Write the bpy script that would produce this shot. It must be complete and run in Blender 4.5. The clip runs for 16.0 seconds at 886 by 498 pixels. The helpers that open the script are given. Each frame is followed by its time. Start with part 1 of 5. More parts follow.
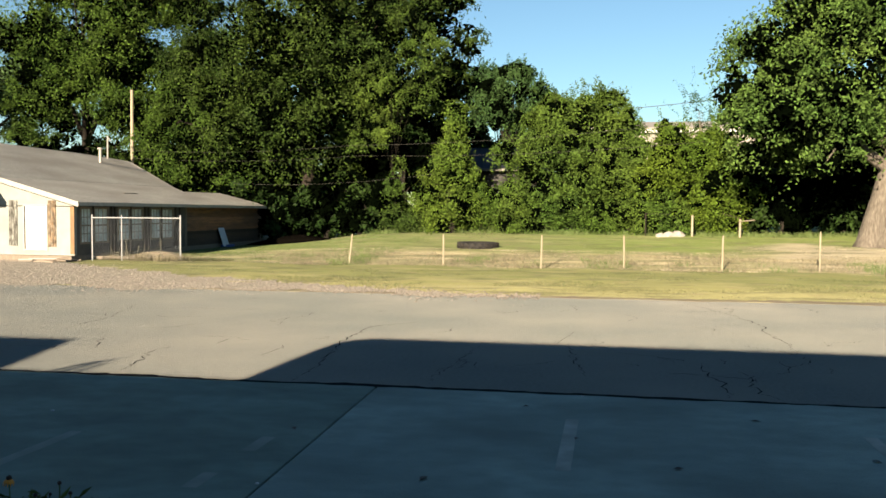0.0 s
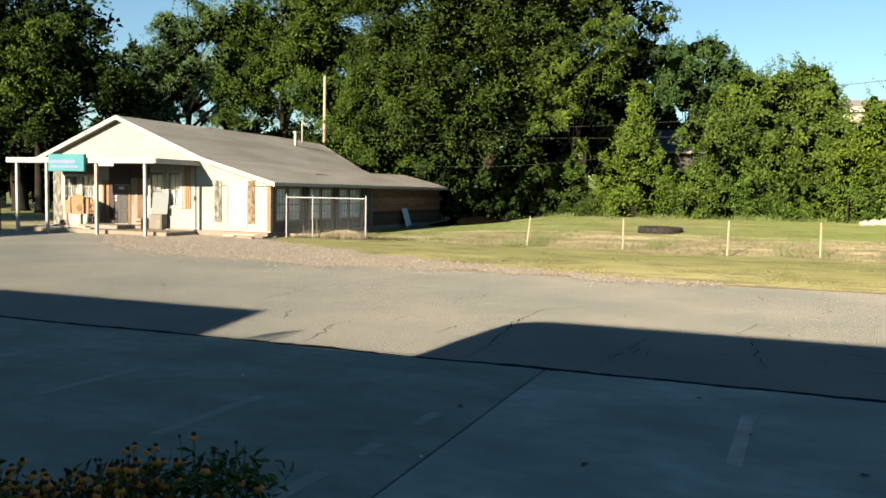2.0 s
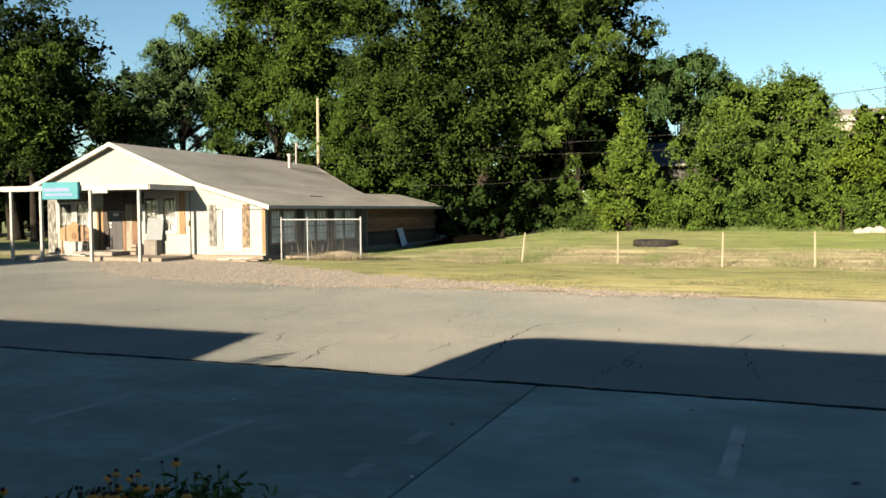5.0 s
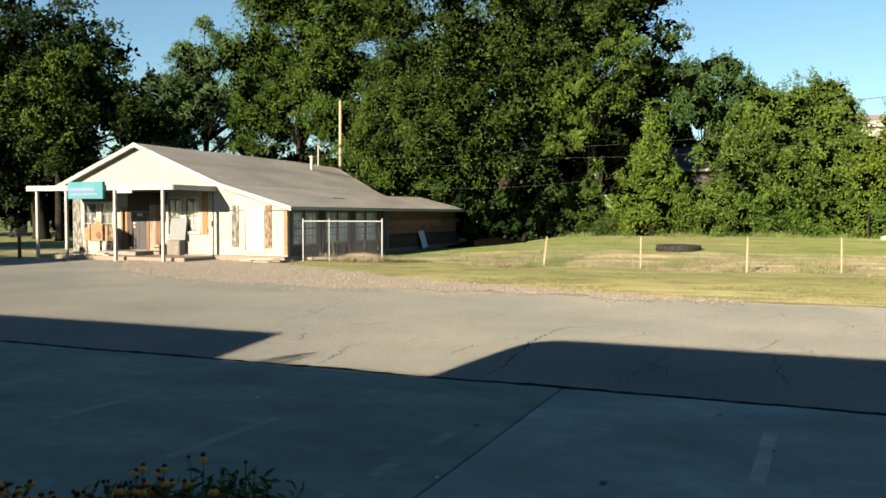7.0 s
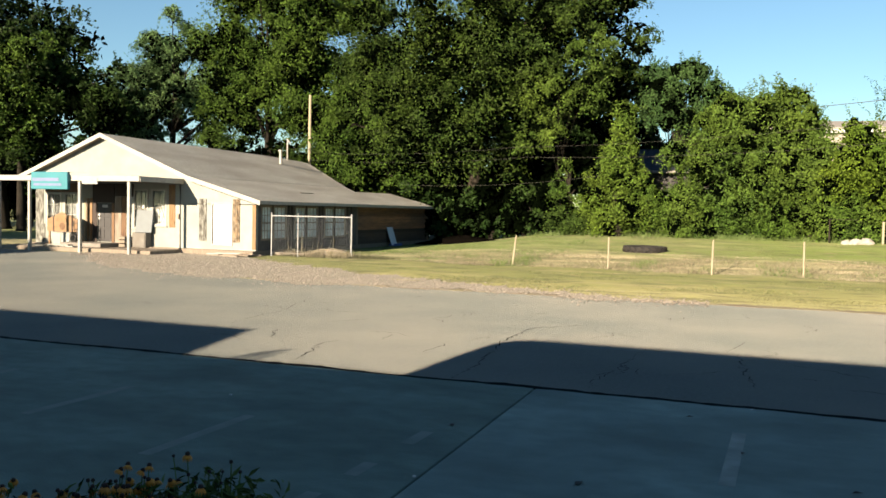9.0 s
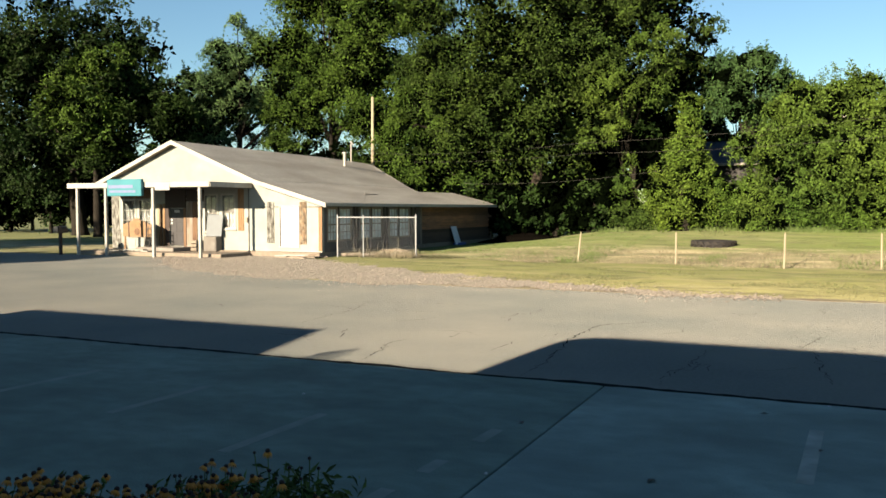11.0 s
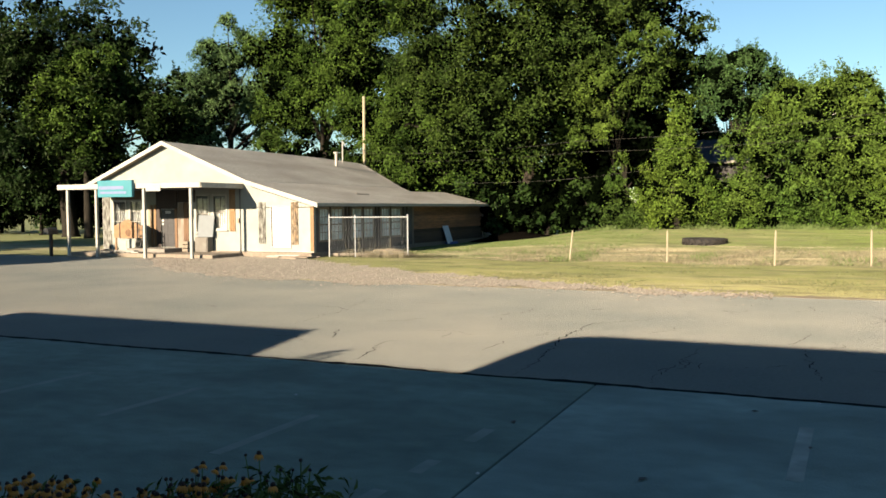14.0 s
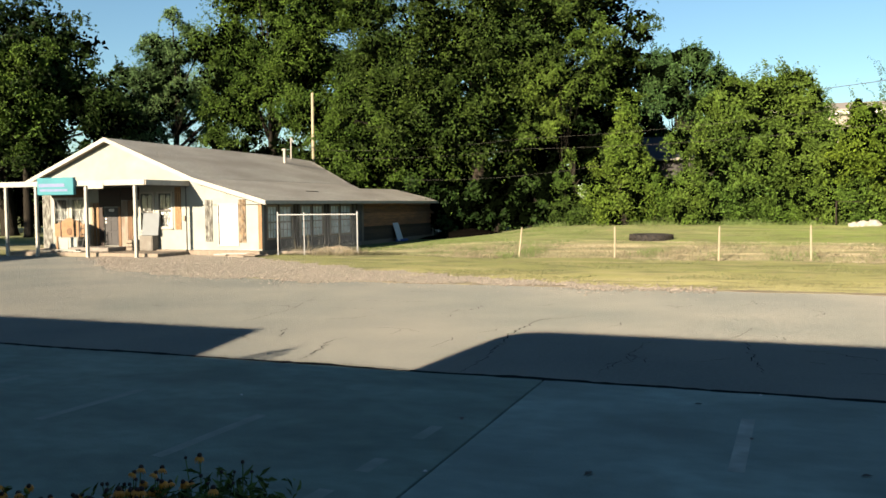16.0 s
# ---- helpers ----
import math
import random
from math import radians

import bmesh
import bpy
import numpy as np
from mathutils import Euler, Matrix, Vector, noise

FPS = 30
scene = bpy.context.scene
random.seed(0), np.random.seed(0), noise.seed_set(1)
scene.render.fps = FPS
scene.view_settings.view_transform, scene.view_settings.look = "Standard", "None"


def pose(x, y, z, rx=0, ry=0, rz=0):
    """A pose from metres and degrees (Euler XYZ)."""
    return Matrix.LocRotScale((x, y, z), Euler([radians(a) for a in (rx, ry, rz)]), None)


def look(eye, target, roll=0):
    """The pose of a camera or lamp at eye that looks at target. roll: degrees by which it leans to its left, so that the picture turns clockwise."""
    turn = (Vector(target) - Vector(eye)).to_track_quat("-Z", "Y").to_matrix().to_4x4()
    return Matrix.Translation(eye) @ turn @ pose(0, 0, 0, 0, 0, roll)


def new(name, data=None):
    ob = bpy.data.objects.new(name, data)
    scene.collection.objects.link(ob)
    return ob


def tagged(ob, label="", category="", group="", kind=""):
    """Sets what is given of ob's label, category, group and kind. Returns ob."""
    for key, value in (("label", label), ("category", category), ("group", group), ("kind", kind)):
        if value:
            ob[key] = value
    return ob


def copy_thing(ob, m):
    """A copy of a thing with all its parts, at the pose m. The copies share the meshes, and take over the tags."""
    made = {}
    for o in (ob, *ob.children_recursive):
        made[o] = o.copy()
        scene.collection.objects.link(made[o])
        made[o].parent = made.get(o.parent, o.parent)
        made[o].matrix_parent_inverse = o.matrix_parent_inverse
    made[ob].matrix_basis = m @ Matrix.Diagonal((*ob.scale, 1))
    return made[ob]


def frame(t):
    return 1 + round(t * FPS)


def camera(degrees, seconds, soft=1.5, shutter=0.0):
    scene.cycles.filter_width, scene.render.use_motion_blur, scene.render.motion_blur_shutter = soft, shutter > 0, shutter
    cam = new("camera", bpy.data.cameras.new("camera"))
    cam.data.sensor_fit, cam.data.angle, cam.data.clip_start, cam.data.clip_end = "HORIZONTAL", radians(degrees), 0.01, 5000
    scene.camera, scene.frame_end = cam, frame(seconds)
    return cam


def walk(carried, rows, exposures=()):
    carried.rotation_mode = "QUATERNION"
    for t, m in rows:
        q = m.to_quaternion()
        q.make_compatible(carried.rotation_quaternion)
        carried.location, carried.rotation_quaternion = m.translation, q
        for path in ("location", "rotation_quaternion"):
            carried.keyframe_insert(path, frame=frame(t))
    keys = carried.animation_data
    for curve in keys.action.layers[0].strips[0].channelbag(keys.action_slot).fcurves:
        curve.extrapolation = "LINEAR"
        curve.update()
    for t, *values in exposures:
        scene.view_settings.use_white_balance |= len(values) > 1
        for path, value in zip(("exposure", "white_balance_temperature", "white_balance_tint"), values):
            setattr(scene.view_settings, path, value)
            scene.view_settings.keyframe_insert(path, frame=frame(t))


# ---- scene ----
# Camera path: seconds, eye, yaw, pitch and lean in degrees
cam = camera(55.2, 16.0, soft=1.6)
ROWS = [
    (0, -0.076, -0.000, 1.980, 9.24, -2.51, 0.51),
    (0.5, -0.105, 0.012, 1.976, 9.77, -4.30, 1.06),
    (1, -0.082, 0.031, 1.978, 13.04, -3.27, 0.59),
    (1.5, -0.024, 0.037, 1.970, 16.96, -3.03, 0.58),
    (2, 0.030, 0.024, 1.981, 21.40, -3.86, 1.09),
    (2.5, 0.078, 0.030, 1.991, 23.23, -3.65, 0.79),
    (3, 0.099, 0.022, 1.989, 21.57, -3.58, -0.18),
    (3.5, 0.085, 0.017, 1.989, 21.04, -3.80, -0.07),
    (4, 0.093, 0.022, 1.994, 22.26, -4.28, -0.34),
    (4.5, 0.106, 0.014, 2.001, 22.05, -3.31, -0.50),
    (4.7, 0.120, 0.033, 1.989, 21.22, -2.79, -0.36),
    (6.8, 0.086, 0.094, 1.956, 22.13, -2.26, -0.45),
    (7, 0.044, 0.094, 1.935, 22.61, -2.35, 0.15),
    (7.5, -0.014, 0.084, 1.942, 25.21, -1.97, -0.03),
    (8, -0.032, 0.042, 1.941, 20.83, -2.10, 1.44),
    (8.2, -0.034, 0.039, 1.957, 19.92, -2.50, 1.56),
    (10.3, -0.041, -0.049, 1.986, 22.52, -2.42, 0.14),
    (10.5, -0.040, -0.050, 1.993, 23.16, -2.53, 0.10),
    (11, -0.045, -0.053, 1.979, 24.64, -2.70, -0.01),
    (11.5, -0.048, -0.040, 1.983, 24.98, -3.54, 0.39),
    (12, -0.036, -0.039, 1.985, 24.29, -4.00, 0.38),
    (12.5, -0.018, -0.056, 1.993, 24.49, -3.55, -0.29),
    (13, -0.020, -0.064, 1.999, 24.49, -3.07, -0.74),
    (13.5, -0.032, -0.046, 1.988, 24.73, -2.80, -0.65),
    (14, -0.029, -0.057, 1.991, 24.12, -2.76, -0.33),
    (14.5, -0.034, -0.059, 1.993, 23.53, -2.73, -0.32),
    (15, -0.017, -0.043, 1.991, 23.02, -2.90, -0.44),
    (15.5, -0.009, -0.013, 1.992, 20.74, -3.15, -0.36),
    (16, -0.008, -0.014, 1.987, 20.80, -2.98, -0.50),
]
walk(cam, [(t, pose(x, y, z, 90 + pitch, 0, yaw) @ pose(0, 0, 0, 0, 0, lean)) for t, x, y, z, yaw, pitch, lean in ROWS],
     exposures=[(0, 1.60), (1.5, 1.66), (2.5, 1.70), (4, 1.73), (4.7, 1.71), (7, 1.66), (11, 1.65), (12, 1.70), (13, 1.69), (13.5, 1.65), (16, 1.65)])

# ---- light ----
SUN_DIR = Vector((0.24, 1.0, -0.32)).normalized()
sun_data = bpy.data.lights.new("sun", "SUN")
sun_data.energy, sun_data.angle, sun_data.color = 6.4, radians(0.5), (1.0, 0.785, 0.555)
sun = new("sun", sun_data)
sun.matrix_world = look((-10, -40, 20), Vector((-10, -40, 20)) + SUN_DIR)

world = bpy.data.worlds.new("sky")
scene.world = world
world.use_nodes = True
wn, wl = world.node_tree.nodes, world.node_tree.links
sky = wn.new("ShaderNodeTexSky")
sky.sky_type, sky.sun_disc = "NISHITA", False
sky.sun_elevation, sky.sun_rotation = radians(17.3), radians(193.5)
sky.air_density, sky.dust_density, sky.ozone_density = 1.0, 0.1, 1.6
tint = wn.new("ShaderNodeMix")
tint.data_type, tint.blend_type = "RGBA", "MULTIPLY"
tint.inputs[0].default_value = 1.0
tint.inputs[7].default_value = (0.83, 1.0, 1.04, 1)
wl.new(sky.outputs[0], tint.inputs[6])
wl.new(tint.outputs[2], wn["Background"].inputs[0])
wn["Background"].inputs[1].default_value = 0.045

# ---- materials ----
def mat(name, a, b=None, scale=4.0, rough=0.8, metal=0.0, bump=0.0, bump_scale=None, c=None, c_scale=0.4, c_amount=0.5,
        stretch=(1, 1, 1), island=0.0, per_object=0.0, spec=0.5, detail=6.0, diffuse_rough=0.0):
    """Two colours mixed by fine noise, a third in large soft patches, and fine relief."""
    m = bpy.data.materials.new(name)
    m.use_nodes = True
    n, l = m.node_tree.nodes, m.node_tree.links
    p = n["Principled BSDF"]
    p.inputs["Roughness"].default_value, p.inputs["Metallic"].default_value = rough, metal
    p.inputs["Specular IOR Level"].default_value = spec
    p.inputs["Diffuse Roughness"].default_value = diffuse_rough
    geo, mapping = n.new("ShaderNodeNewGeometry"), n.new("ShaderNodeMapping")
    mapping.inputs["Scale"].default_value = stretch
    l.new(geo.outputs["Position"], mapping.inputs["Vector"])

    def noise_tex(s, d=detail):
        t = n.new("ShaderNodeTexNoise")
        t.inputs["Scale"].default_value, t.inputs["Detail"].default_value = s, d
        l.new(mapping.outputs[0], t.inputs["Vector"])
        r = n.new("ShaderNodeMapRange")
        r.inputs[1].default_value, r.inputs[2].default_value = 0.32, 0.68
        l.new(t.outputs[0], r.inputs[0])
        return r.outputs[0]

    def mixed(x, y, f):
        k = n.new("ShaderNodeMix")
        k.data_type = "RGBA"
        for socket, v in ((k.inputs[6], x), (k.inputs[7], y), (k.inputs[0], f)):
            if isinstance(v, (tuple, float, int)):
                socket.default_value = (*v, 1) if isinstance(v, tuple) else v
            else:
                l.new(v, socket)
        return k.outputs[2]

    def times(x, f):
        k = n.new("ShaderNodeMath")
        k.operation = "MULTIPLY"
        l.new(x, k.inputs[0])
        k.inputs[1].default_value = f
        return k.outputs[0]

    b = b or tuple(v * 0.8 for v in a)
    col = mixed(a, b, noise_tex(scale))
    if c:
        col = mixed(col, c, times(noise_tex(c_scale, 4.0), c_amount))
    if island or per_object:
        if island:
            rnd = geo.outputs["Random Per Island"]
        else:
            rnd = n.new("ShaderNodeObjectInfo").outputs["Random"]
        hsv = n.new("ShaderNodeHueSaturation")
        mr = n.new("ShaderNodeMapRange")
        amt = island or per_object
        mr.inputs[3].default_value, mr.inputs[4].default_value = 1 - amt, 1 + amt
        l.new(rnd, mr.inputs[0])
        l.new(mr.outputs[0], hsv.inputs["Value"])
        l.new(col, hsv.inputs["Color"])
        col = hsv.outputs[0]
    l.new(col, p.inputs["Base Color"])
    if bump:
        bn = n.new("ShaderNodeBump")
        bn.inputs["Strength"].default_value, bn.inputs["Distance"].default_value = bump, 0.02
        l.new(noise_tex(bump_scale or scale * 4), bn.inputs["Height"])
        l.new(bn.outputs[0], p.inputs["Normal"])
    return m


def leaf_mat(name, a, b, c, through_light=0.12):
    """Leaves: three greens by leaf and by patch, a little light passing through."""
    m = mat(name, a, b, scale=0.7, rough=0.6, c=c, c_scale=0.3, c_amount=0.8, island=0.70, spec=0.08, detail=3.0, diffuse_rough=0.7)
    n, l = m.node_tree.nodes, m.node_tree.links
    p = n["Principled BSDF"]
    tr, mix = n.new("ShaderNodeBsdfTranslucent"), n.new("ShaderNodeMixShader")
    l.new(p.inputs["Base Color"].links[0].from_socket, tr.inputs[0])
    mix.inputs[0].default_value = through_light
    l.new(p.outputs[0], mix.inputs[1])
    l.new(tr.outputs[0], mix.inputs[2])
    l.new(mix.outputs[0], n["Material Output"].inputs[0])
    return m


ASPHALT = mat("worn_asphalt", (0.1268, 0.1430, 0.1390), (0.0936, 0.1060, 0.1030), 20, 0.95, spec=0.05, bump=0.5, bump_scale=60, c=(0.1609, 0.1650, 0.1520), c_scale=0.3, c_amount=0.9, diffuse_rough=1.0)
CONCRETE = mat("lot_concrete", (0.1142, 0.1702, 0.1479), (0.0762, 0.1180, 0.1023), 5, 0.85, bump=0.25, bump_scale=50, c=(0.0331, 0.0600, 0.0512), c_scale=1.0, c_amount=0.72, stretch=(0.7, 1.0, 1))
PALE_CONCRETE = mat("paler_lot_concrete", (0.1626, 0.2260, 0.2097), (0.1180, 0.1680, 0.1568), 5, 0.85, bump=0.25, bump_scale=50, c=(0.0633, 0.0940, 0.0882), c_scale=0.9, c_amount=0.85, stretch=(0.7, 1.0, 1))
SEAM = mat("dark_seam", (0.008, 0.010, 0.011), (0.005, 0.006, 0.007), 20, 1.0, spec=0.03)
STRIPE = mat("faded_paint", (0.168, 0.196, 0.178), (0.125, 0.155, 0.140), 6, 0.85, c=(0.088, 0.116, 0.103), c_scale=2.2, c_amount=0.9)
PALE_STRIPE = mat("faded_paint_on_pale_concrete", (0.2337, 0.2580, 0.2365), (0.1804, 0.2021, 0.1849), 6, 0.85, c=(0.1066, 0.1256, 0.1161), c_scale=2.5, c_amount=0.9)
SOIL = mat("soil", (0.10, 0.075, 0.05), (0.06, 0.045, 0.03), 12, 0.95, bump=0.6)
TAR_GREY = mat("tar_grey", (0.085, 0.085, 0.082), (0.06, 0.06, 0.058), 7, 0.85, bump=0.2)
CABINET_GREY = mat("dull_cabinet_grey", (0.13, 0.13, 0.12), (0.10, 0.10, 0.093), 6, 0.7, c=(0.085, 0.075, 0.062), c_scale=3, c_amount=0.6)
PEELING_WHITE = mat("peeling_white_paint", (0.212, 0.226, 0.214), (0.168, 0.174, 0.158), 8, 0.8, bump=0.4, stretch=(2, 2, 0.8), c=(0.016, 0.014, 0.010), c_scale=4.0, c_amount=1.0)
GRAVEL = mat("gravel_bed", (0.192, 0.176, 0.148), (0.140, 0.130, 0.112), 24, 0.95, bump=0.5, bump_scale=60, c=(0.148, 0.146, 0.118), c_scale=0.9, c_amount=0.85, diffuse_rough=0.7)
STONE = mat("gravel_stone", (0.1749, 0.1596, 0.1388), (0.1260, 0.1129, 0.0974), 8, 0.9, island=0.5)
CREAM = mat("cream_paint", (0.2264, 0.2488, 0.2373), (0.2013, 0.2207, 0.2062), 3, 0.7, bump=0.08, c=(0.1745, 0.1825, 0.1605), c_scale=1.1, c_amount=0.6)
WHITE = mat("white_paint", (0.2793, 0.2929, 0.2828), (0.2352, 0.2424, 0.2273), 5, 0.6, bump=0.08, c=(0.2058, 0.2020, 0.1717), c_scale=2.0, c_amount=0.5)
GREY_FASCIA = mat("weathered_grey_fascia", (0.42, 0.40, 0.35), (0.33, 0.31, 0.27), 5, 0.8, bump=0.1)
STEP_CONCRETE = mat("grey_step_concrete", (0.20, 0.19, 0.175), (0.15, 0.142, 0.13), 6, 0.85, bump=0.3, c=(0.10, 0.092, 0.082), c_scale=1.5, c_amount=0.6)
# Tan lightened to carry the bounced light under the overhang.
TAN_SOFFIT = mat("bounce_lit_soffit", (0.36, 0.30, 0.21), (0.28, 0.23, 0.16), 5, 0.8, bump=0.1)
WHITE_BOARD = mat("white_board", (0.42, 0.42, 0.42), (0.38, 0.38, 0.38), 4, 0.6)
SHINGLE = mat("weathered_shingle", (0.3430, 0.3484, 0.3131), (0.2450, 0.2485, 0.2242), 16, 0.9, bump=0.7, bump_scale=40, c=(0.1862, 0.1798, 0.1596), c_scale=0.8, c_amount=0.8, stretch=(1, 0.35, 1))
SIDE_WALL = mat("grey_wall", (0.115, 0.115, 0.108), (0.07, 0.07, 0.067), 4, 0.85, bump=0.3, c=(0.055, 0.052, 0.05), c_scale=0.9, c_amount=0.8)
PLANK = mat("brown_plank", (0.4680, 0.2275, 0.1040), (0.2210, 0.1170, 0.0650), 5, 0.85, bump=0.4, c=(0.0780, 0.0650, 0.0546), c_scale=0.55, c_amount=0.7, stretch=(1, 0.25, 2.5), per_object=0.35)
ORANGE_WOOD = mat("orange_wood", (0.24, 0.145, 0.065), (0.15, 0.09, 0.042), 6, 0.75, bump=0.3, stretch=(3, 3, 0.5), c=(0.12, 0.075, 0.04), c_scale=2.0, c_amount=0.7)
PEELING = mat("peeling_paint", (0.25, 0.225, 0.17), (0.20, 0.12, 0.055), 9, 0.8, bump=0.4, stretch=(2, 2, 0.8), c=(0.02, 0.015, 0.010), c_scale=4.0, c_amount=1.0)
STAINED_WOOD = mat("stained_brown_wood", (0.10, 0.052, 0.028), (0.05, 0.026, 0.016), 5, 0.85, bump=0.3, stretch=(3, 3, 0.5), c=(0.17, 0.11, 0.06), c_scale=2.2, c_amount=0.6)
STAINED = mat("stained_cream_paint", (0.22, 0.205, 0.18), (0.17, 0.145, 0.115), 4, 0.8, bump=0.2, stretch=(2.5, 2.5, 0.6), c=(0.07, 0.042, 0.024), c_scale=1.8, c_amount=0.6)
TAN_WOOD = mat("tan_wood", (0.19, 0.112, 0.052), (0.135, 0.078, 0.036), 5, 0.6, bump=0.15, stretch=(0.5, 2, 3))
GREY_WOOD = mat("grey_wood", (0.20, 0.175, 0.14), (0.13, 0.11, 0.088), 6, 0.9, bump=0.4, stretch=(4, 4, 0.5))
POST_WOOD = mat("pale_post_wood", (0.27, 0.245, 0.175), (0.21, 0.185, 0.13), 6, 0.85, bump=0.3, stretch=(4, 4, 0.5))
DOOR_GREY = mat("dark_door", (0.026, 0.028, 0.032), (0.019, 0.020, 0.023), 4, 0.5)
DARK_BROWN = mat("dark_brown", (0.022, 0.012, 0.009), (0.014, 0.009, 0.007), 6, 0.7)
TEAL = mat("teal_sign", (0.014, 0.135, 0.172), (0.011, 0.11, 0.148), 3, 0.5, c=(0.02, 0.165, 0.205), c_scale=1.5)
PINK = mat("pale_lettering", (0.115, 0.135, 0.25), (0.07, 0.13, 0.22), 6, 0.5)
GALV = mat("galvanised_steel", (0.2852, 0.3050, 0.3177), (0.2282, 0.2455, 0.2558), 12, 0.5, metal=0.2)
VENT_METAL = mat("vent_metal", (0.30, 0.29, 0.27), (0.24, 0.23, 0.21), 9, 0.5, metal=0.3)
PANEL_BLUE = mat("grey_blue_panel", (0.10, 0.124, 0.142), (0.088, 0.108, 0.124), 4, 0.6)
LIGHT_BLUE = mat("pale_blue_board", (0.52, 0.60, 0.70), (0.44, 0.52, 0.62), 4, 0.55)
BLUE = mat("blue_tarp", (0.03, 0.09, 0.36), (0.02, 0.06, 0.25), 5, 0.5)
BOX_GREY = mat("dull_grey", (0.22, 0.20, 0.17), (0.16, 0.145, 0.125), 6, 0.7, c=(0.26, 0.17, 0.10), c_scale=2, c_amount=0.5)
BLACK = mat("black_metal", (0.02, 0.02, 0.02), (0.03, 0.03, 0.03), 8, 0.5)
# Near-black soil: the shade under the trees put into its colour.
SHADED_SOIL = mat("shade_black_soil", (0.0035, 0.003, 0.0025), (0.002, 0.002, 0.0016), 8, 1.0, bump=0.8, spec=0.0)
SAND = mat("pale_sand", (0.30, 0.255, 0.18), (0.22, 0.185, 0.125), 6, 0.95, bump=0.5)
CABLE = mat("weathered_cable", (0.06, 0.06, 0.055), (0.045, 0.045, 0.04), 5, 0.8)
RUBBER = mat("old_rubber", (0.006, 0.006, 0.006), (0.011, 0.010, 0.009), 9, 0.85, bump=0.3, c=(0.010, 0.009, 0.008), c_scale=5, c_amount=0.3)
LUG_RUBBER = mat("dusty_worn_rubber", (0.0132, 0.0120, 0.0102), (0.0072, 0.0066, 0.0060), 9, 0.85, bump=0.3, c=(0.0270, 0.0228, 0.0168), c_scale=3, c_amount=0.6)
BARK = mat("bark", (0.15, 0.135, 0.11), (0.075, 0.066, 0.053), 6, 0.95, bump=0.9, bump_scale=14, stretch=(2, 2, 0.5))
MID_BARK = mat("grey_brown_bark", (0.036, 0.031, 0.025), (0.018, 0.016, 0.013), 6, 0.95, bump=0.9, bump_scale=14, stretch=(2, 2, 0.5), spec=0.1)
DARK_BARK = mat("dark_bark", (0.022, 0.02, 0.016), (0.012, 0.011, 0.009), 6, 0.95, bump=0.9, bump_scale=14, stretch=(2, 2, 0.5), spec=0.1)
STUCCO = mat("stucco", (0.36, 0.35, 0.33), (0.30, 0.29, 0.27), 6, 0.9, bump=0.3, bump_scale=40)
CURTAIN = mat("pale_curtain", (0.80, 0.84, 0.86), (0.66, 0.70, 0.72), 2.5, 0.9, stretch=(3, 3, 0.4), c=(0.40, 0.42, 0.44), c_scale=1.2, c_amount=0.5)
DIM_CURTAIN = mat("dim_curtain", (0.075, 0.08, 0.082), (0.045, 0.05, 0.052), 2.5, 0.9, stretch=(3, 3, 0.4))
GREY_BLIND = mat("grey_blind", (0.17, 0.18, 0.18), (0.12, 0.128, 0.13), 2.5, 0.9, stretch=(0.5, 0.5, 4))
FAR_ROOF = mat("far_roof", (0.028, 0.034, 0.044), (0.020, 0.024, 0.032), 3, 0.8)
FAR_WALL = mat("far_wall", (0.2375, 0.2250, 0.2063), (0.2000, 0.1875, 0.1688), 1.5, 0.8)
FAR_DARK = mat("far_window", (0.007, 0.008, 0.009), (0.005, 0.006, 0.006), 3, 0.6)
PALE_STONE = mat("pale_stone", (0.28, 0.275, 0.25), (0.20, 0.195, 0.18), 5, 0.85, bump=0.3)
# Near-black leaves inside the crowns: deep shade put into the colour.
CROWN_SHADE = mat("crown_shade_leaves", (0.0010, 0.0019, 0.0007), (0.0006, 0.0011, 0.0005), 2, 1.0, spec=0.0)
PETAL = mat("yellow_petal", (0.4640, 0.1872, 0.0064), (0.3520, 0.1248, 0.0048), 20, 0.6, island=0.2)
CONE = mat("flower_cone", (0.035, 0.015, 0.01), (0.02, 0.01, 0.008), 60, 0.9)
FLOWER_LEAF = leaf_mat("flower_leaf", (0.04375, 0.09375, 0.025), (0.025, 0.0625, 0.01875), (0.0875, 0.1063, 0.025))
DRY_BLADE = mat("dry_grass_blade", (0.1462, 0.135, 0.084), (0.105, 0.096, 0.06), 3, 0.8, island=0.35)
STRAW_BLADE = mat("cut_straw_blade", (0.265, 0.245, 0.175), (0.19, 0.175, 0.125), 3, 0.85, island=0.3)
GREEN_BLADE = mat("green_grass_blade", (0.0551, 0.0796, 0.0220), (0.0734, 0.0918, 0.0275), 0.8, 0.7, c=(0.1163, 0.1132, 0.0520), c_scale=0.35, c_amount=0.5, island=0.35, stretch=(0.25, 1, 1))
DARK_WEED = mat("dark_weed_blade", (0.030, 0.034, 0.012), (0.045, 0.046, 0.018), 2, 0.8, island=0.3)
BANK_BLADE = mat("bank_grass_blade", (0.0610, 0.1014, 0.0223), (0.0789, 0.1136, 0.0292), 0.8, 0.7, island=0.12, stretch=(0.3, 1, 1))
YELLOW_BLADE = mat("yellowed_grass_blade", (0.132, 0.132, 0.0627), (0.1089, 0.1122, 0.0495), 0.8, 0.75, c=(0.0792, 0.0924, 0.033), c_scale=0.4, c_amount=0.5, island=0.32, stretch=(0.25, 1, 1))
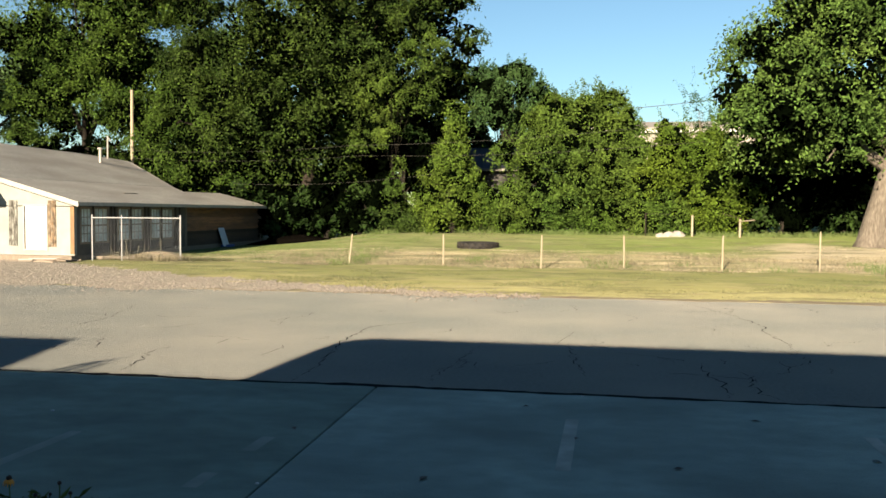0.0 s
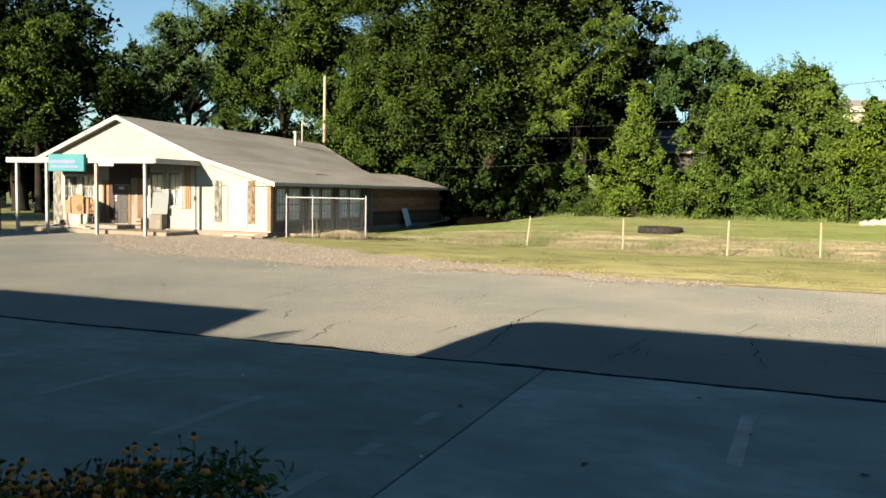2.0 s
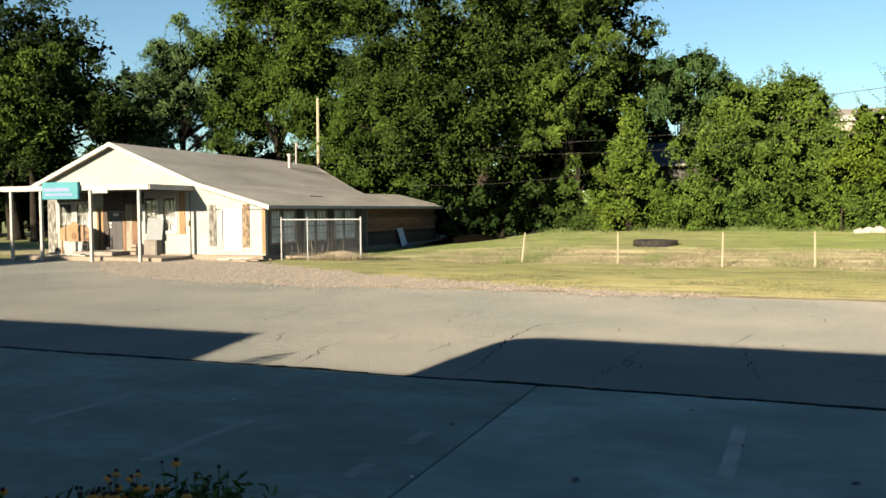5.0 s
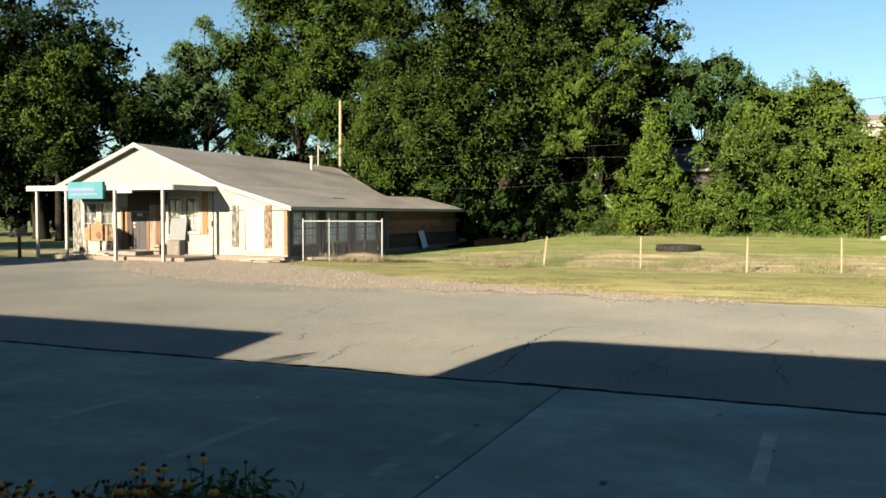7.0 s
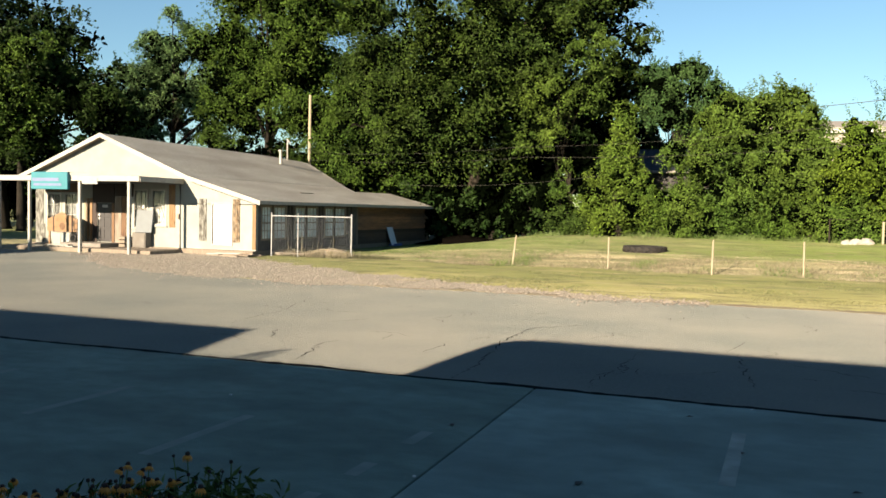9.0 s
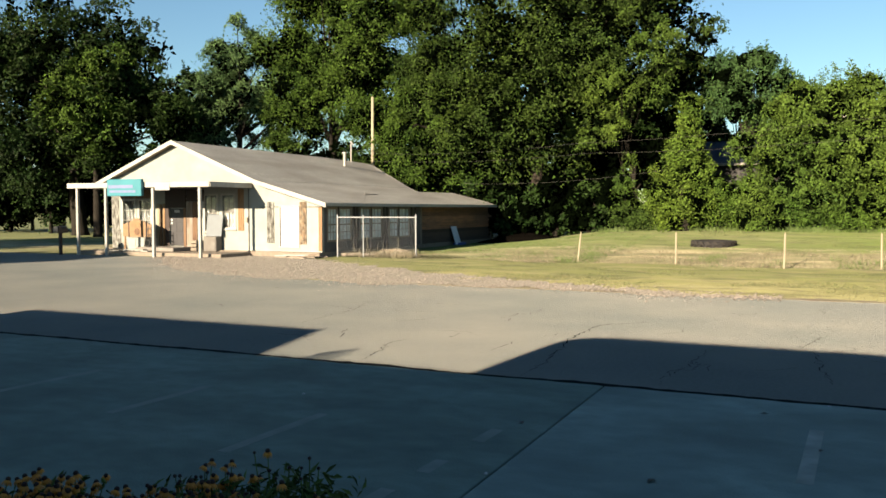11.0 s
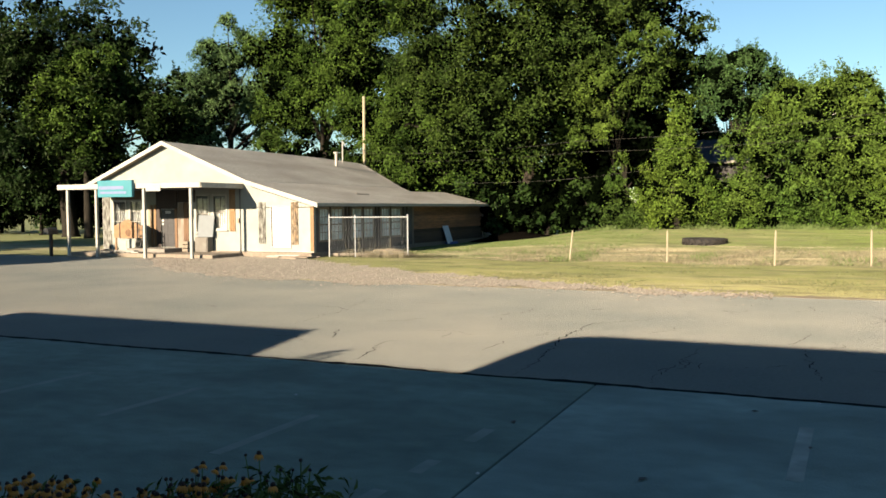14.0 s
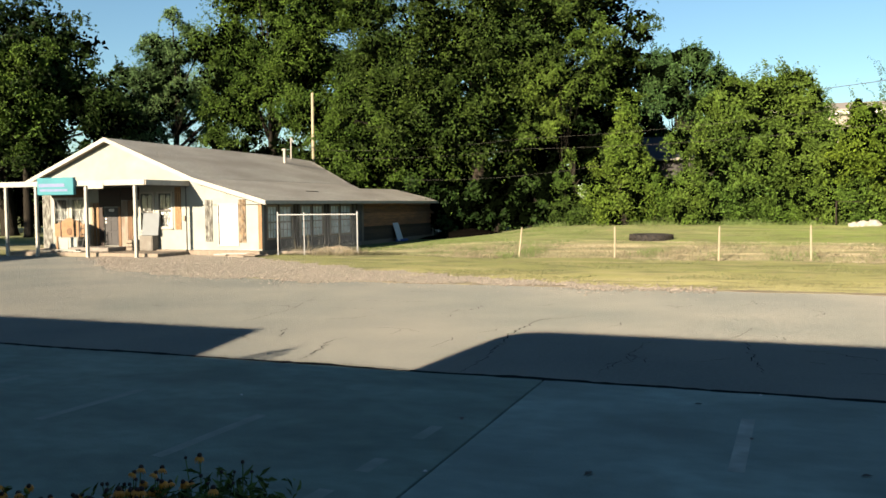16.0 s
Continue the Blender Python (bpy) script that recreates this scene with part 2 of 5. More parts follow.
OAK_LEAF = leaf_mat("oak_leaf", (0.0281, 0.0532, 0.0104), (0.0160, 0.0344, 0.0078), (0.0430, 0.0703, 0.0121))
# Green leaf copy darkened in colour to read as leaves in shade.
SHADE_LEAF = leaf_mat("shade_darkened_leaf", (0.0137, 0.0313, 0.0078), (0.0091, 0.0222, 0.0065), (0.0208, 0.0391, 0.0078))
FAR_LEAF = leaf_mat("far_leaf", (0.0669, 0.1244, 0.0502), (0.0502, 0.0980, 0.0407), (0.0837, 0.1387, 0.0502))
MID_LEAF = leaf_mat("mid_green_leaf", (0.0387, 0.0763, 0.0123), (0.0229, 0.0510, 0.0100), (0.0580, 0.0984, 0.0146))
PECAN_LEAF = leaf_mat("grey_green_leaf", (0.0495, 0.0970, 0.0216), (0.0302, 0.0646, 0.0151), (0.0754, 0.1229, 0.0259))
COOL_LEAF = leaf_mat("cool_green_leaf", (0.0294, 0.0662, 0.0239), (0.0184, 0.0460, 0.0175), (0.0442, 0.0828, 0.0239))
VINE_LEAF = leaf_mat("vine_leaf", (0.0482, 0.0899, 0.0161), (0.0249, 0.0529, 0.0115), (0.0712, 0.1111, 0.0178))
BRIGHT_VINE_LEAF = leaf_mat("bright_vine_leaf", (0.0651, 0.1109, 0.0163), (0.0373, 0.0734, 0.0129), (0.0856, 0.1262, 0.0181))
YELLOW_LEAF = leaf_mat("yellow_green_leaf", (0.0570, 0.1007, 0.0126), (0.0338, 0.0677, 0.0107), (0.0802, 0.1200, 0.0126))

DIRTY_PANE = mat("dusty_pane_with_blind", (0.9000, 0.9000, 0.9000), (0.7280, 0.8554, 0.8918), 3, 0.25, c=(0.2548, 0.3094, 0.3276), c_scale=1.6, c_amount=0.85)
GLASS = bpy.data.materials.new("window_glass")
GLASS.use_nodes = True
gp = GLASS.node_tree.nodes["Principled BSDF"]
gp.inputs["Base Color"].default_value = (0.9, 0.95, 0.95, 1)
gp.inputs["Roughness"].default_value, gp.inputs["Transmission Weight"].default_value, gp.inputs["IOR"].default_value = 0.03, 1.0, 1.45


def ground_material():
    """Verge, rough dry grass and lawn, as the strips of ground lie, broken up by noise."""
    m = mat("grass_ground", (0.15, 0.15, 0.05), (0.095, 0.11, 0.032), 1.6, 0.95, bump=0.9, bump_scale=18, stretch=(0.22, 1, 1))
    n, l = m.node_tree.nodes, m.node_tree.links
    p = n["Principled BSDF"]
    green = p.inputs["Base Color"].links[0].from_socket
    geo = n.new("ShaderNodeNewGeometry")
    xyz = n.new("ShaderNodeSeparateXYZ")
    l.new(geo.outputs["Position"], xyz.inputs[0])
    wob = n.new("ShaderNodeTexNoise")
    wob.inputs["Scale"].default_value, wob.inputs["Detail"].default_value = 0.35, 5
    l.new(geo.outputs["Position"], wob.inputs["Vector"])
    add = n.new("ShaderNodeMath")
    add.operation = "MULTIPLY_ADD"
    l.new(wob.outputs[0], add.inputs[0])
    add.inputs[1].default_value = 7.0
    l.new(xyz.outputs[1], add.inputs[2])
    ramp = n.new("ShaderNodeValToRGB")
    scale = n.new("ShaderNodeMapRange")
    scale.inputs[1].default_value, scale.inputs[2].default_value = 20.0, 60.0
    l.new(add.outputs[0], scale.inputs[0])
    l.new(scale.outputs[0], ramp.inputs[0])
    stops = ((0.0, (0.191, 0.185, 0.099)), (0.13, (0.198, 0.195, 0.083)), (0.19, (0.145, 0.149, 0.056)), (0.25, (0.092, 0.106, 0.033)), (0.33, (0.096, 0.106, 0.034)),
             (0.38, (0.155, 0.152, 0.089)), (0.46, (0.145, 0.143, 0.079)), (0.52, (0.083, 0.109, 0.032)), (1.0, (0.071, 0.098, 0.028)))
    e = ramp.color_ramp.elements
    while len(e) < len(stops):
        e.new(0.5)
    for k, (at, col) in zip(e, stops):
        k.position, k.color = at, (*col, 1)
    mix = n.new("ShaderNodeMix")
    mix.data_type = "RGBA"
    mix.inputs[0].default_value = 0.82
    l.new(green, mix.inputs[6])
    l.new(ramp.outputs[0], mix.inputs[7])
    col = mix.outputs[2]

    def math_node(op, x, y, z=None):
        k = n.new("ShaderNodeMath")
        k.operation = op
        for socket, v in zip(k.inputs, (x, y, z)):
            if v is None:
                continue
            if isinstance(v, (int, float)):
                socket.default_value = v
            else:
                l.new(v, socket)
        return k.outputs[0]

    def step(v, lo, hi):
        r = n.new("ShaderNodeMapRange")
        r.interpolation_type = "SMOOTHSTEP"
        r.inputs[1].default_value, r.inputs[2].default_value = lo, hi
        l.new(v, r.inputs[0])
        return r.outputs[0]

    def layer(below, colour, amount):
        k = n.new("ShaderNodeMix")
        k.data_type = "RGBA"
        l.new(below, k.inputs[6])
        k.inputs[7].default_value = (*colour, 1)
        l.new(amount, k.inputs[0])
        return k.outputs[2]

    def streaks(stretch, size, lo, hi, amount):
        mp, t = n.new("ShaderNodeMapping"), n.new("ShaderNodeTexNoise")
        mp.inputs["Scale"].default_value = stretch
        l.new(geo.outputs["Position"], mp.inputs["Vector"])
        l.new(mp.outputs[0], t.inputs["Vector"])
        t.inputs["Scale"].default_value, t.inputs["Detail"].default_value = size, 7
        return math_node("MULTIPLY", step(t.outputs[0], lo, hi), amount)

    # fresh lawn before the hedge, bare straw round the large tree, cut straw and darker tufts in streaks
    px = math_node("MULTIPLY_ADD", wob.outputs[0], 5.0, xyz.outputs[0])
    fresh = math_node("MULTIPLY", step(px, -1.0, 5.0), step(add.outputs[0], 40.0, 42.5))
    col = layer(col, (0.083, 0.119, 0.022), math_node("MULTIPLY", fresh, 0.8))
    bare = math_node("MULTIPLY", step(px, 8.5, 12.0), math_node("MULTIPLY", step(add.outputs[0], 34.5, 36.0), step(add.outputs[0], 46.0, 43.5)))
    col = layer(col, (0.205, 0.184, 0.138), math_node("MULTIPLY", bare, 0.85))
    band = math_node("MULTIPLY", step(add.outputs[0], 33.0, 34.5), step(add.outputs[0], 41.0, 38.5))
    col = layer(col, (0.264, 0.238, 0.145), math_node("MULTIPLY", streaks((0.16, 1.0, 1), 1.3, 0.50, 0.62, 0.9), math_node("MULTIPLY_ADD", band, 0.7, 0.22)))
    col = layer(col, (0.036, 0.043, 0.015), streaks((0.30, 1.0, 1), 1.5, 0.50, 0.64, 0.6))
    col = layer(col, (0.132, 0.109, 0.066), streaks((0.5, 1.0, 1), 2.6, 0.58, 0.68, 0.5))
    l.new(col, p.inputs["Base Color"])
    p.inputs["Diffuse Roughness"].default_value = 0.6
    return m


GRASS_GROUND = ground_material()


# ---- mesh helpers ----
class Shape:
    """Collects boxes, tubes and prisms into one mesh."""

    def __init__(self):
        self.v, self.f = [], []

    def add(self, verts, faces):
        o = len(self.v)
        self.v += [tuple(p) for p in verts]
        self.f += [tuple(i + o for i in f) for f in faces]
        return self

    def box(self, x0, x1, y0, y1, z0, z1, b=0.0, m=None):
        """A box; b chamfers its edges."""
        if b <= 0:
            vs = [(x, y, z) for z in (z0, z1) for y in (y0, y1) for x in (x0, x1)]
            fs = [(0, 2, 3, 1), (4, 5, 7, 6), (0, 1, 5, 4), (2, 6, 7, 3), (0, 4, 6, 2), (1, 3, 7, 5)]
        else:
            bm = bmesh.new()
            bmesh.ops.create_cube(bm, size=1)
            for v in bm.verts:
                v.co = ((x0 + x1) / 2 + v.co.x * (x1 - x0), (y0 + y1) / 2 + v.co.y * (y1 - y0), (z0 + z1) / 2 + v.co.z * (z1 - z0))
            bmesh.ops.bevel(bm, geom=bm.edges[:], offset=min(b, 0.45 * min(x1 - x0, y1 - y0, z1 - z0)), segments=1, affect="EDGES")
            vs = [v.co.copy() for v in bm.verts]
            bm.verts.index_update()
            fs = [[v.index for v in f.verts] for f in bm.faces]
            bm.free()
        if m is not None:
            vs = [m @ Vector(p) for p in vs]
        return self.add(vs, fs)

    def tube(self, pts, radii, n=8, cap=True):
        pts = [Vector(p) for p in pts]
        rings = []
        for i, p in enumerate(pts):
            d = (pts[min(i + 1, len(pts) - 1)] - pts[max(i - 1, 0)]).normalized()
            a = d.cross(Vector((0, 0, 1)) if abs(d.z) < 0.9 else Vector((1, 0, 0))).normalized()
            b = d.cross(a)
            r = radii[i] if isinstance(radii, (list, tuple)) else radii
            rings.append([p + r * (math.cos(2 * math.pi * k / n) * a + math.sin(2 * math.pi * k / n) * b) for k in range(n)])
        vs = [p for ring in rings for p in ring]
        fs = [(i * n + k, i * n + (k + 1) % n, (i + 1) * n + (k + 1) % n, (i + 1) * n + k) for i in range(len(pts) - 1) for k in range(n)]
        if cap:
            fs += [tuple(range(n))[::-1], tuple((len(pts) - 1) * n + k for k in range(n))]
        return self.add(vs, fs)

    def prism(self, outline, way):
        """A flat outline of points pushed along a vector."""
        n = len(outline)
        a = [Vector(p) for p in outline]
        vs = a + [p + Vector(way) for p in a]
        fs = [tuple(range(n)), tuple(range(2 * n - 1, n - 1, -1))] + [(k, n + k, n + (k + 1) % n, (k + 1) % n) for k in range(n)]
        return self.add(vs, fs)

    def mesh(self, name, material, smooth=False):
        me = bpy.data.meshes.new(name)
        me.from_pydata(self.v, [], self.f)
        bm = bmesh.new()
        bm.from_mesh(me)
        bmesh.ops.remove_doubles(bm, verts=bm.verts[:], dist=1e-5)
        bmesh.ops.recalc_face_normals(bm, faces=bm.faces[:])
        bm.to_mesh(me)
        bm.free()
        me.materials.append(material)
        if smooth:
            me.polygons.foreach_set("use_smooth", [True] * len(me.polygons))
        return me


def part(name, shape, material, parent=None, label="", at=None, smooth=False):
    """One mesh object, under a thing or part where one is given."""
    me = shape if isinstance(shape, bpy.types.Mesh) else shape.mesh(name, material, smooth)
    ob = new(name, me)
    if at is not None:
        ob.matrix_basis = at
    if parent is not None:
        ob.parent = parent
        if parent.matrix_basis != Matrix.Identity(4) and at is None:
            ob.matrix_parent_inverse = Matrix.Identity(4)
    if label:
        ob["label"] = label
    return ob


def thing(name, label, category, m=None, group="", kind=""):
    ob = new(name)
    if m is not None:
        ob.matrix_basis = m
    ob.empty_display_size = 0.2
    return tagged(ob, label, category, group, kind)


def fast_mesh(name, verts, quads, material):
    """A mesh from arrays of points and of faces with equally many corners."""
    me = bpy.data.meshes.new(name)
    k = quads.shape[1]
    me.vertices.add(len(verts))
    me.vertices.foreach_set("co", np.ascontiguousarray(verts, dtype=np.float32).ravel())
    me.loops.add(quads.size)
    me.loops.foreach_set("vertex_index", np.ascontiguousarray(quads, dtype=np.int32).ravel())
    me.polygons.add(len(quads))
    me.polygons.foreach_set("loop_start", np.arange(0, quads.size, k, dtype=np.int32))
    me.update(calc_edges=True)
    me.shade_flat()
    me.materials.append(material)
    return me


def rise(x, y):
    """Height of the ground: level at the road, a gentle bank towards the hedge beside the house."""
    up = np.clip((y - 31.0) / 18.0, 0, 1)
    side = np.clip((x + 18.6) / 10.0, 0, 1)
    side = side * side * (3 - 2 * side)
    return up * side


def unit(v):
    return v / np.maximum(np.linalg.norm(v, axis=1, keepdims=True), 1e-9)


def leaves(rng, centres, facing, length, width, droop=0.25):
    """Pointed leaves, folded along the middle, about the given facings."""
    n = len(centres)
    nor = unit(facing + 0.65 * rng.normal(size=(n, 3)))
    along = rng.normal(size=(n, 3)) - np.array([0, 0, droop])
    along = unit(along - (along * nor).sum(1, keepdims=True) * nor)
    across = np.cross(nor, along)
    ls = length * rng.uniform(0.6, 1.35, (n, 1))
    ws = width * rng.uniform(0.6, 1.3, (n, 1))
    a = centres - along * ls * 0.5
    tip = centres + along * ls * 0.5 - nor * ls * 0.12
    l = centres - across * ws * 0.5 + nor * ws * 0.15
    r = centres + across * ws * 0.5 + nor * ws * 0.15
    verts = np.stack([a, r, tip, l], 1).reshape(-1, 3)
    return verts, np.arange(4 * n).reshape(-1, 4)


def soft_noise(p):
    """Smooth clumpy noise of about -1 to 1."""
    x, y, z = p[:, 0], p[:, 1], p[:, 2]
    a = np.sin(x * 1.31 + 1.7 * np.sin(z * 0.77 + y * 0.41)) * np.cos(z * 1.13 + 1.3 * np.sin(x * 0.59 - y * 0.83))
    b = np.sin(2.7 * x + 0.9 * z + 1.1 * np.sin(y * 1.9)) * np.cos(2.3 * z - 1.2 * y + 0.6)
    return 0.75 * a + 0.4 * b


def crown_points(rng, lobes, count, hollows=1.0):
    """Points on the outside of many overlapping lobes, with the way they face."""
    c = np.array([q[:3] for q in lobes])
    r = np.array([q[3] for q in lobes])
    sprays = max(8, count // 60)
    pick = rng.choice(len(lobes), sprays, p=r ** 2 / (r ** 2).sum())
    d = unit(rng.normal(size=(sprays, 3)))
    d[:, 2] = np.where(rng.random(sprays) < 0.35, np.abs(d[:, 2]), d[:, 2])
    depth = 1.12 - 0.6 * rng.random(sprays) ** 1.6
    p = c[pick] + d * (r[pick] * depth)[:, None] * np.array([1, 1, 0.85])
    # hollows between the limbs stay thin of leaves
    keep = rng.random(sprays) < np.clip(0.62 + hollows * 1.0 * soft_noise(p * (2.2 / (0.6 + r.mean()))), 0.06, 1)
    p, d, pick = p[keep], d[keep], pick[keep]
    sprays = len(p)
    turn = 0.55 * d + np.array([0, 0, 0.65]) + 0.6 * rng.normal(size=(sprays, 3))
    who = rng.integers(sprays, size=count)
    size = (0.15 + 0.15 * r[pick]) * rng.uniform(0.5, 1.5, sprays)
    off = rng.normal(size=(count, 3)) * np.array([1, 1, 0.5]) * size[who][:, None]
    off[:, 2] -= 0.35 * (off[:, 0] ** 2 + off[:, 1] ** 2) / np.maximum(size[who], 0.05)
    return p[who] + off, unit(turn)[who] * 1.3


def ellipsoid_lobes(rng, centre, radii, count, size, low=-0.8):
    """Lobes spread over the shell of an ellipsoid."""
    out = []
    while len(out) < count:
        d = unit(rng.normal(size=(1, 3)))[0]
        if d[2] < low:
            continue
        k = rng.uniform(0.55, 0.95)
        out.append((*(np.array(centre) + d * np.array(radii) * k), size * rng.uniform(0.6, 1.25)))
    return out


def tree(label, base, trunk_r, crowns, material, count, leaf=0.27, seed=1, forks=5, lean=(0, 0), category="tree", name="tree", inner_share=0.15, sprigs=0, bark=None, shoot=1.0, low=-0.8):
    """A tapered trunk with limbs, and a crown of many leaves on lobes; crowns: (centre, radii, lobes, lobe size)."""
    rng = np.random.default_rng(seed)
    root = thing(name, label, category)
    bx, by, bz = base
    lobes = [q for c, r, k, s in crowns for q in ellipsoid_lobes(rng, c, r, k, s, low)]
    main = crowns[0][0]
    top = Vector((main[0], main[1], main[2] + crowns[0][1][2] * 0.4))
    wood = Shape()
    b = Vector((bx, by, bz - 0.15))
    mid = b.lerp(top, 0.45) + Vector((rng.normal() * 0.3 + lean[0], rng.normal() * 0.2 + lean[1], 0))
    wood.tube([b, b + Vector((0, 0, 0.35)), b.lerp(mid, 0.5), mid, mid.lerp(top, 0.5), top], [trunk_r * 1.55, trunk_r * 1.1, trunk_r * 0.92, trunk_r * 0.7, trunk_r * 0.4, trunk_r * 0.12], 9)
    for k in range(forks * 3):
        q = Vector(lobes[int(rng.integers(len(lobes)))][:3])
        s = b.lerp(mid, rng.uniform(0.72, 1.0)) if k < forks else mid.lerp(top, rng.uniform(0, 0.7))
        h = s.lerp(q, 0.5) + Vector((0, 0, 0.35 + rng.random() * 0.5))
        wood.tube([s, h, q], [trunk_r * 0.36, trunk_r * 0.2, trunk_r * 0.05], 6, cap=False)
    part("trunk", wood, bark or BARK, root, smooth=True)
    p, d = crown_points(rng, lobes, count)
    v, f = leaves(rng, p, d, leaf, leaf * 0.55)
    # near-black inner leaves painted as the shade between the limbs
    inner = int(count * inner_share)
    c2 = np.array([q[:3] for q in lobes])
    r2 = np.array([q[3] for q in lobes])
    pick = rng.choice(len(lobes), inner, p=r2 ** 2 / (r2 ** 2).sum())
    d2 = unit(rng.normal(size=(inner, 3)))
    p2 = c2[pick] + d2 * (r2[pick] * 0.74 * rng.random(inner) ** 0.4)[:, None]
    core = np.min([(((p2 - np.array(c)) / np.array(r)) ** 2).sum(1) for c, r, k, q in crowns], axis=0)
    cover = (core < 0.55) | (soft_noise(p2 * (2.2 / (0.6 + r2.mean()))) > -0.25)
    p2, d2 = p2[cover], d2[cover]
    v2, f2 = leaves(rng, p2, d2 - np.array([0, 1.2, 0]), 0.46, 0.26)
    tagged(part("inner_growth", fast_mesh("inner_growth", v2, f2, CROWN_SHADE), None, root), "near-black inner leaves painted as crown shade", kind="stuff")
    vs, fs = [v], [f]
    if sprigs:
        # loose shoots standing out of the top and the sides
        at = len(v)
        for k in range(sprigs):
            x, y, z, r = lobes[int(rng.integers(len(lobes)))]
            w = unit(np.array([[rng.normal() * 0.7, rng.normal() * 0.5, abs(rng.normal()) + 0.5]]))[0]
            n = int(rng.integers(22, 42))
            s = rng.uniform(0.8, 2.2, n)
            q = np.array([x, y, z]) + w * (r * 0.85 + shoot * (0.25 + 0.35 * r) * (s - 0.8))[:, None] + rng.normal(size=(n, 3)) * 0.06
            v3, f3 = leaves(rng, q, np.tile(w, (n, 1)) + np.array([0, -0.4, 0.2]), leaf * 0.8, leaf * 0.42)
            vs.append(v3)
            fs.append(f3 + at)
            at += len(v3)
    part("crown", fast_mesh("crown", np.concatenate(vs), np.concatenate(fs), material), None, root)
    return root

# ---- ground, road and lot ----
def ground_sheet():
    xs = np.concatenate([[-900, -400, -200, -120], np.arange(-90, 60, 0.75), [90, 200, 400, 900]])
    ys = np.concatenate([[-900, -300, -100, -40, -10, 0, 9, 18], np.arange(19.0, 70, 0.6), [90, 130, 200, 400, 900]])
    gx, gy = np.meshgrid(xs, ys)
    rng = np.random.default_rng(3)
    z = rise(gx, gy) + 0.0
    bumps = 0.035 * np.sin(gx * 0.9 + 1.3 * np.sin(gy * 0.7)) * np.sin(gy * 1.1) + rng.normal(size=gx.shape) * 0.012
    bumps = bumps * np.clip((gx + 19.0) / 5.0, 0, 1)
    z = z + np.where(gy > 21.5, bumps, 0) - np.where(gy < 19.5, 0.05, 0.006)
    v = np.stack([gx, gy, z], -1).reshape(-1, 3)
    w = len(xs)
    i = (np.arange(len(ys) - 1)[:, None] * w + np.arange(w - 1)[None]).ravel()
    f = np.stack([i, i + 1, i + w + 1, i + w], 1)
    return tagged(new("ground", fast_mesh("ground", v, f, GRASS_GROUND)), "mown verge, dry rough grass and green lawn beyond the road", "ground", kind="structure")


ground_sheet()


def strip(name, near, far, x0, x1, material, label, category, near_wob, far_wob, z=0.0, thick=0.045, seed=5):
    """A paved strip whose two long edges are a little ragged."""
    rng = np.random.default_rng(seed)
    xs = np.arange(x0, x1, 0.12)

    def edge(base, wob):
        slow = np.interp(xs, np.arange(x0, x1 + 3, 1.3), rng.normal(size=len(np.arange(x0, x1 + 3, 1.3))))
        return base + wob * (0.8 * slow + 0.5 * rng.normal(size=len(xs)))

    a, b = edge(near, near_wob), edge(far, far_wob)
    rows = [np.stack([xs, a, np.full_like(xs, z - thick)], 1), np.stack([xs, a + 0.008, np.full_like(xs, z)], 1)]
    rows += [np.stack([xs, a + (b - a) * k, np.full_like(xs, z)], 1) for k in (0.25, 0.5, 0.75)]
    rows += [np.stack([xs, b - 0.02, np.full_like(xs, z)], 1), np.stack([xs, b, np.full_like(xs, z - thick)], 1)]
    v, w = np.concatenate(rows), len(xs)
    i = (np.arange(len(rows) - 1)[:, None] * w + np.arange(w - 1)[None]).ravel()
    ob = new(name, fast_mesh(name, v, np.stack([i, i + 1, i + w + 1, i + w], 1), material))
    return tagged(ob, label, category, kind="structure")


EDGE_SOIL = mat("edge_soil", (0.19, 0.15, 0.105), (0.14, 0.11, 0.078), 5, 0.95, bump=0.3, c=(0.2, 0.19, 0.10), c_scale=1.2, c_amount=0.8)
strip("soil_edge", 19.88, 20.32, -13, 40, EDGE_SOIL, "thin brown strip of bare soil along the road edge", "soil", 0.06, 0.20, z=0.004, thick=0.02, seed=17)
road = strip("road", 9.33, 20.0, -95, 70, ASPHALT, "worn tan-grey asphalt road with jagged cracks", "road", 0.012, 0.07)

strip("road_joint", 9.250, 9.352, -95, 70, SEAM, "ragged dark tarred joint between lot and road", "joint", 0.030, 0.036, z=0.0025, thick=0.02, seed=6)
lot = tagged(new("pavement", Shape().box(-60, 40, -2.0, 9.36, -0.16, -0.045).mesh("pavement", SEAM)), "dark bed under the concrete parking lot", "pavement", kind="structure")
slab_x = [-60, -2.33, 8.0, 40]
for a, b in zip(slab_x, slab_x[1:]):
    part("slab", Shape().box(a + 0.007, b - 0.007, -2.0, 9.275, -0.15, 0.0, 0.008), CONCRETE if b < 0 else PALE_CONCRETE, lot)
for x, y0, y1 in ((-0.13, 6.5, 8.15), (-2.74, 6.55, 7.0), (-2.80, 5.60, 5.95), (-2.86, 4.50, 5.16), (-4.48, 5.40, 6.85), (-6.35, 6.0, 7.4), (-8.2, 6.2, 7.6), (2.5, 6.3, 8.0), (5.1, 6.5, 8.1)):
    part("parking_stripe", Shape().box(-0.06, 0.06, y0 - y1, 0, 0.0005, 0.0015), STRIPE if x < -2.3 else PALE_STRIPE, lot, "faded white paint line", at=pose(x, y1, 0, 0, 0, -2))


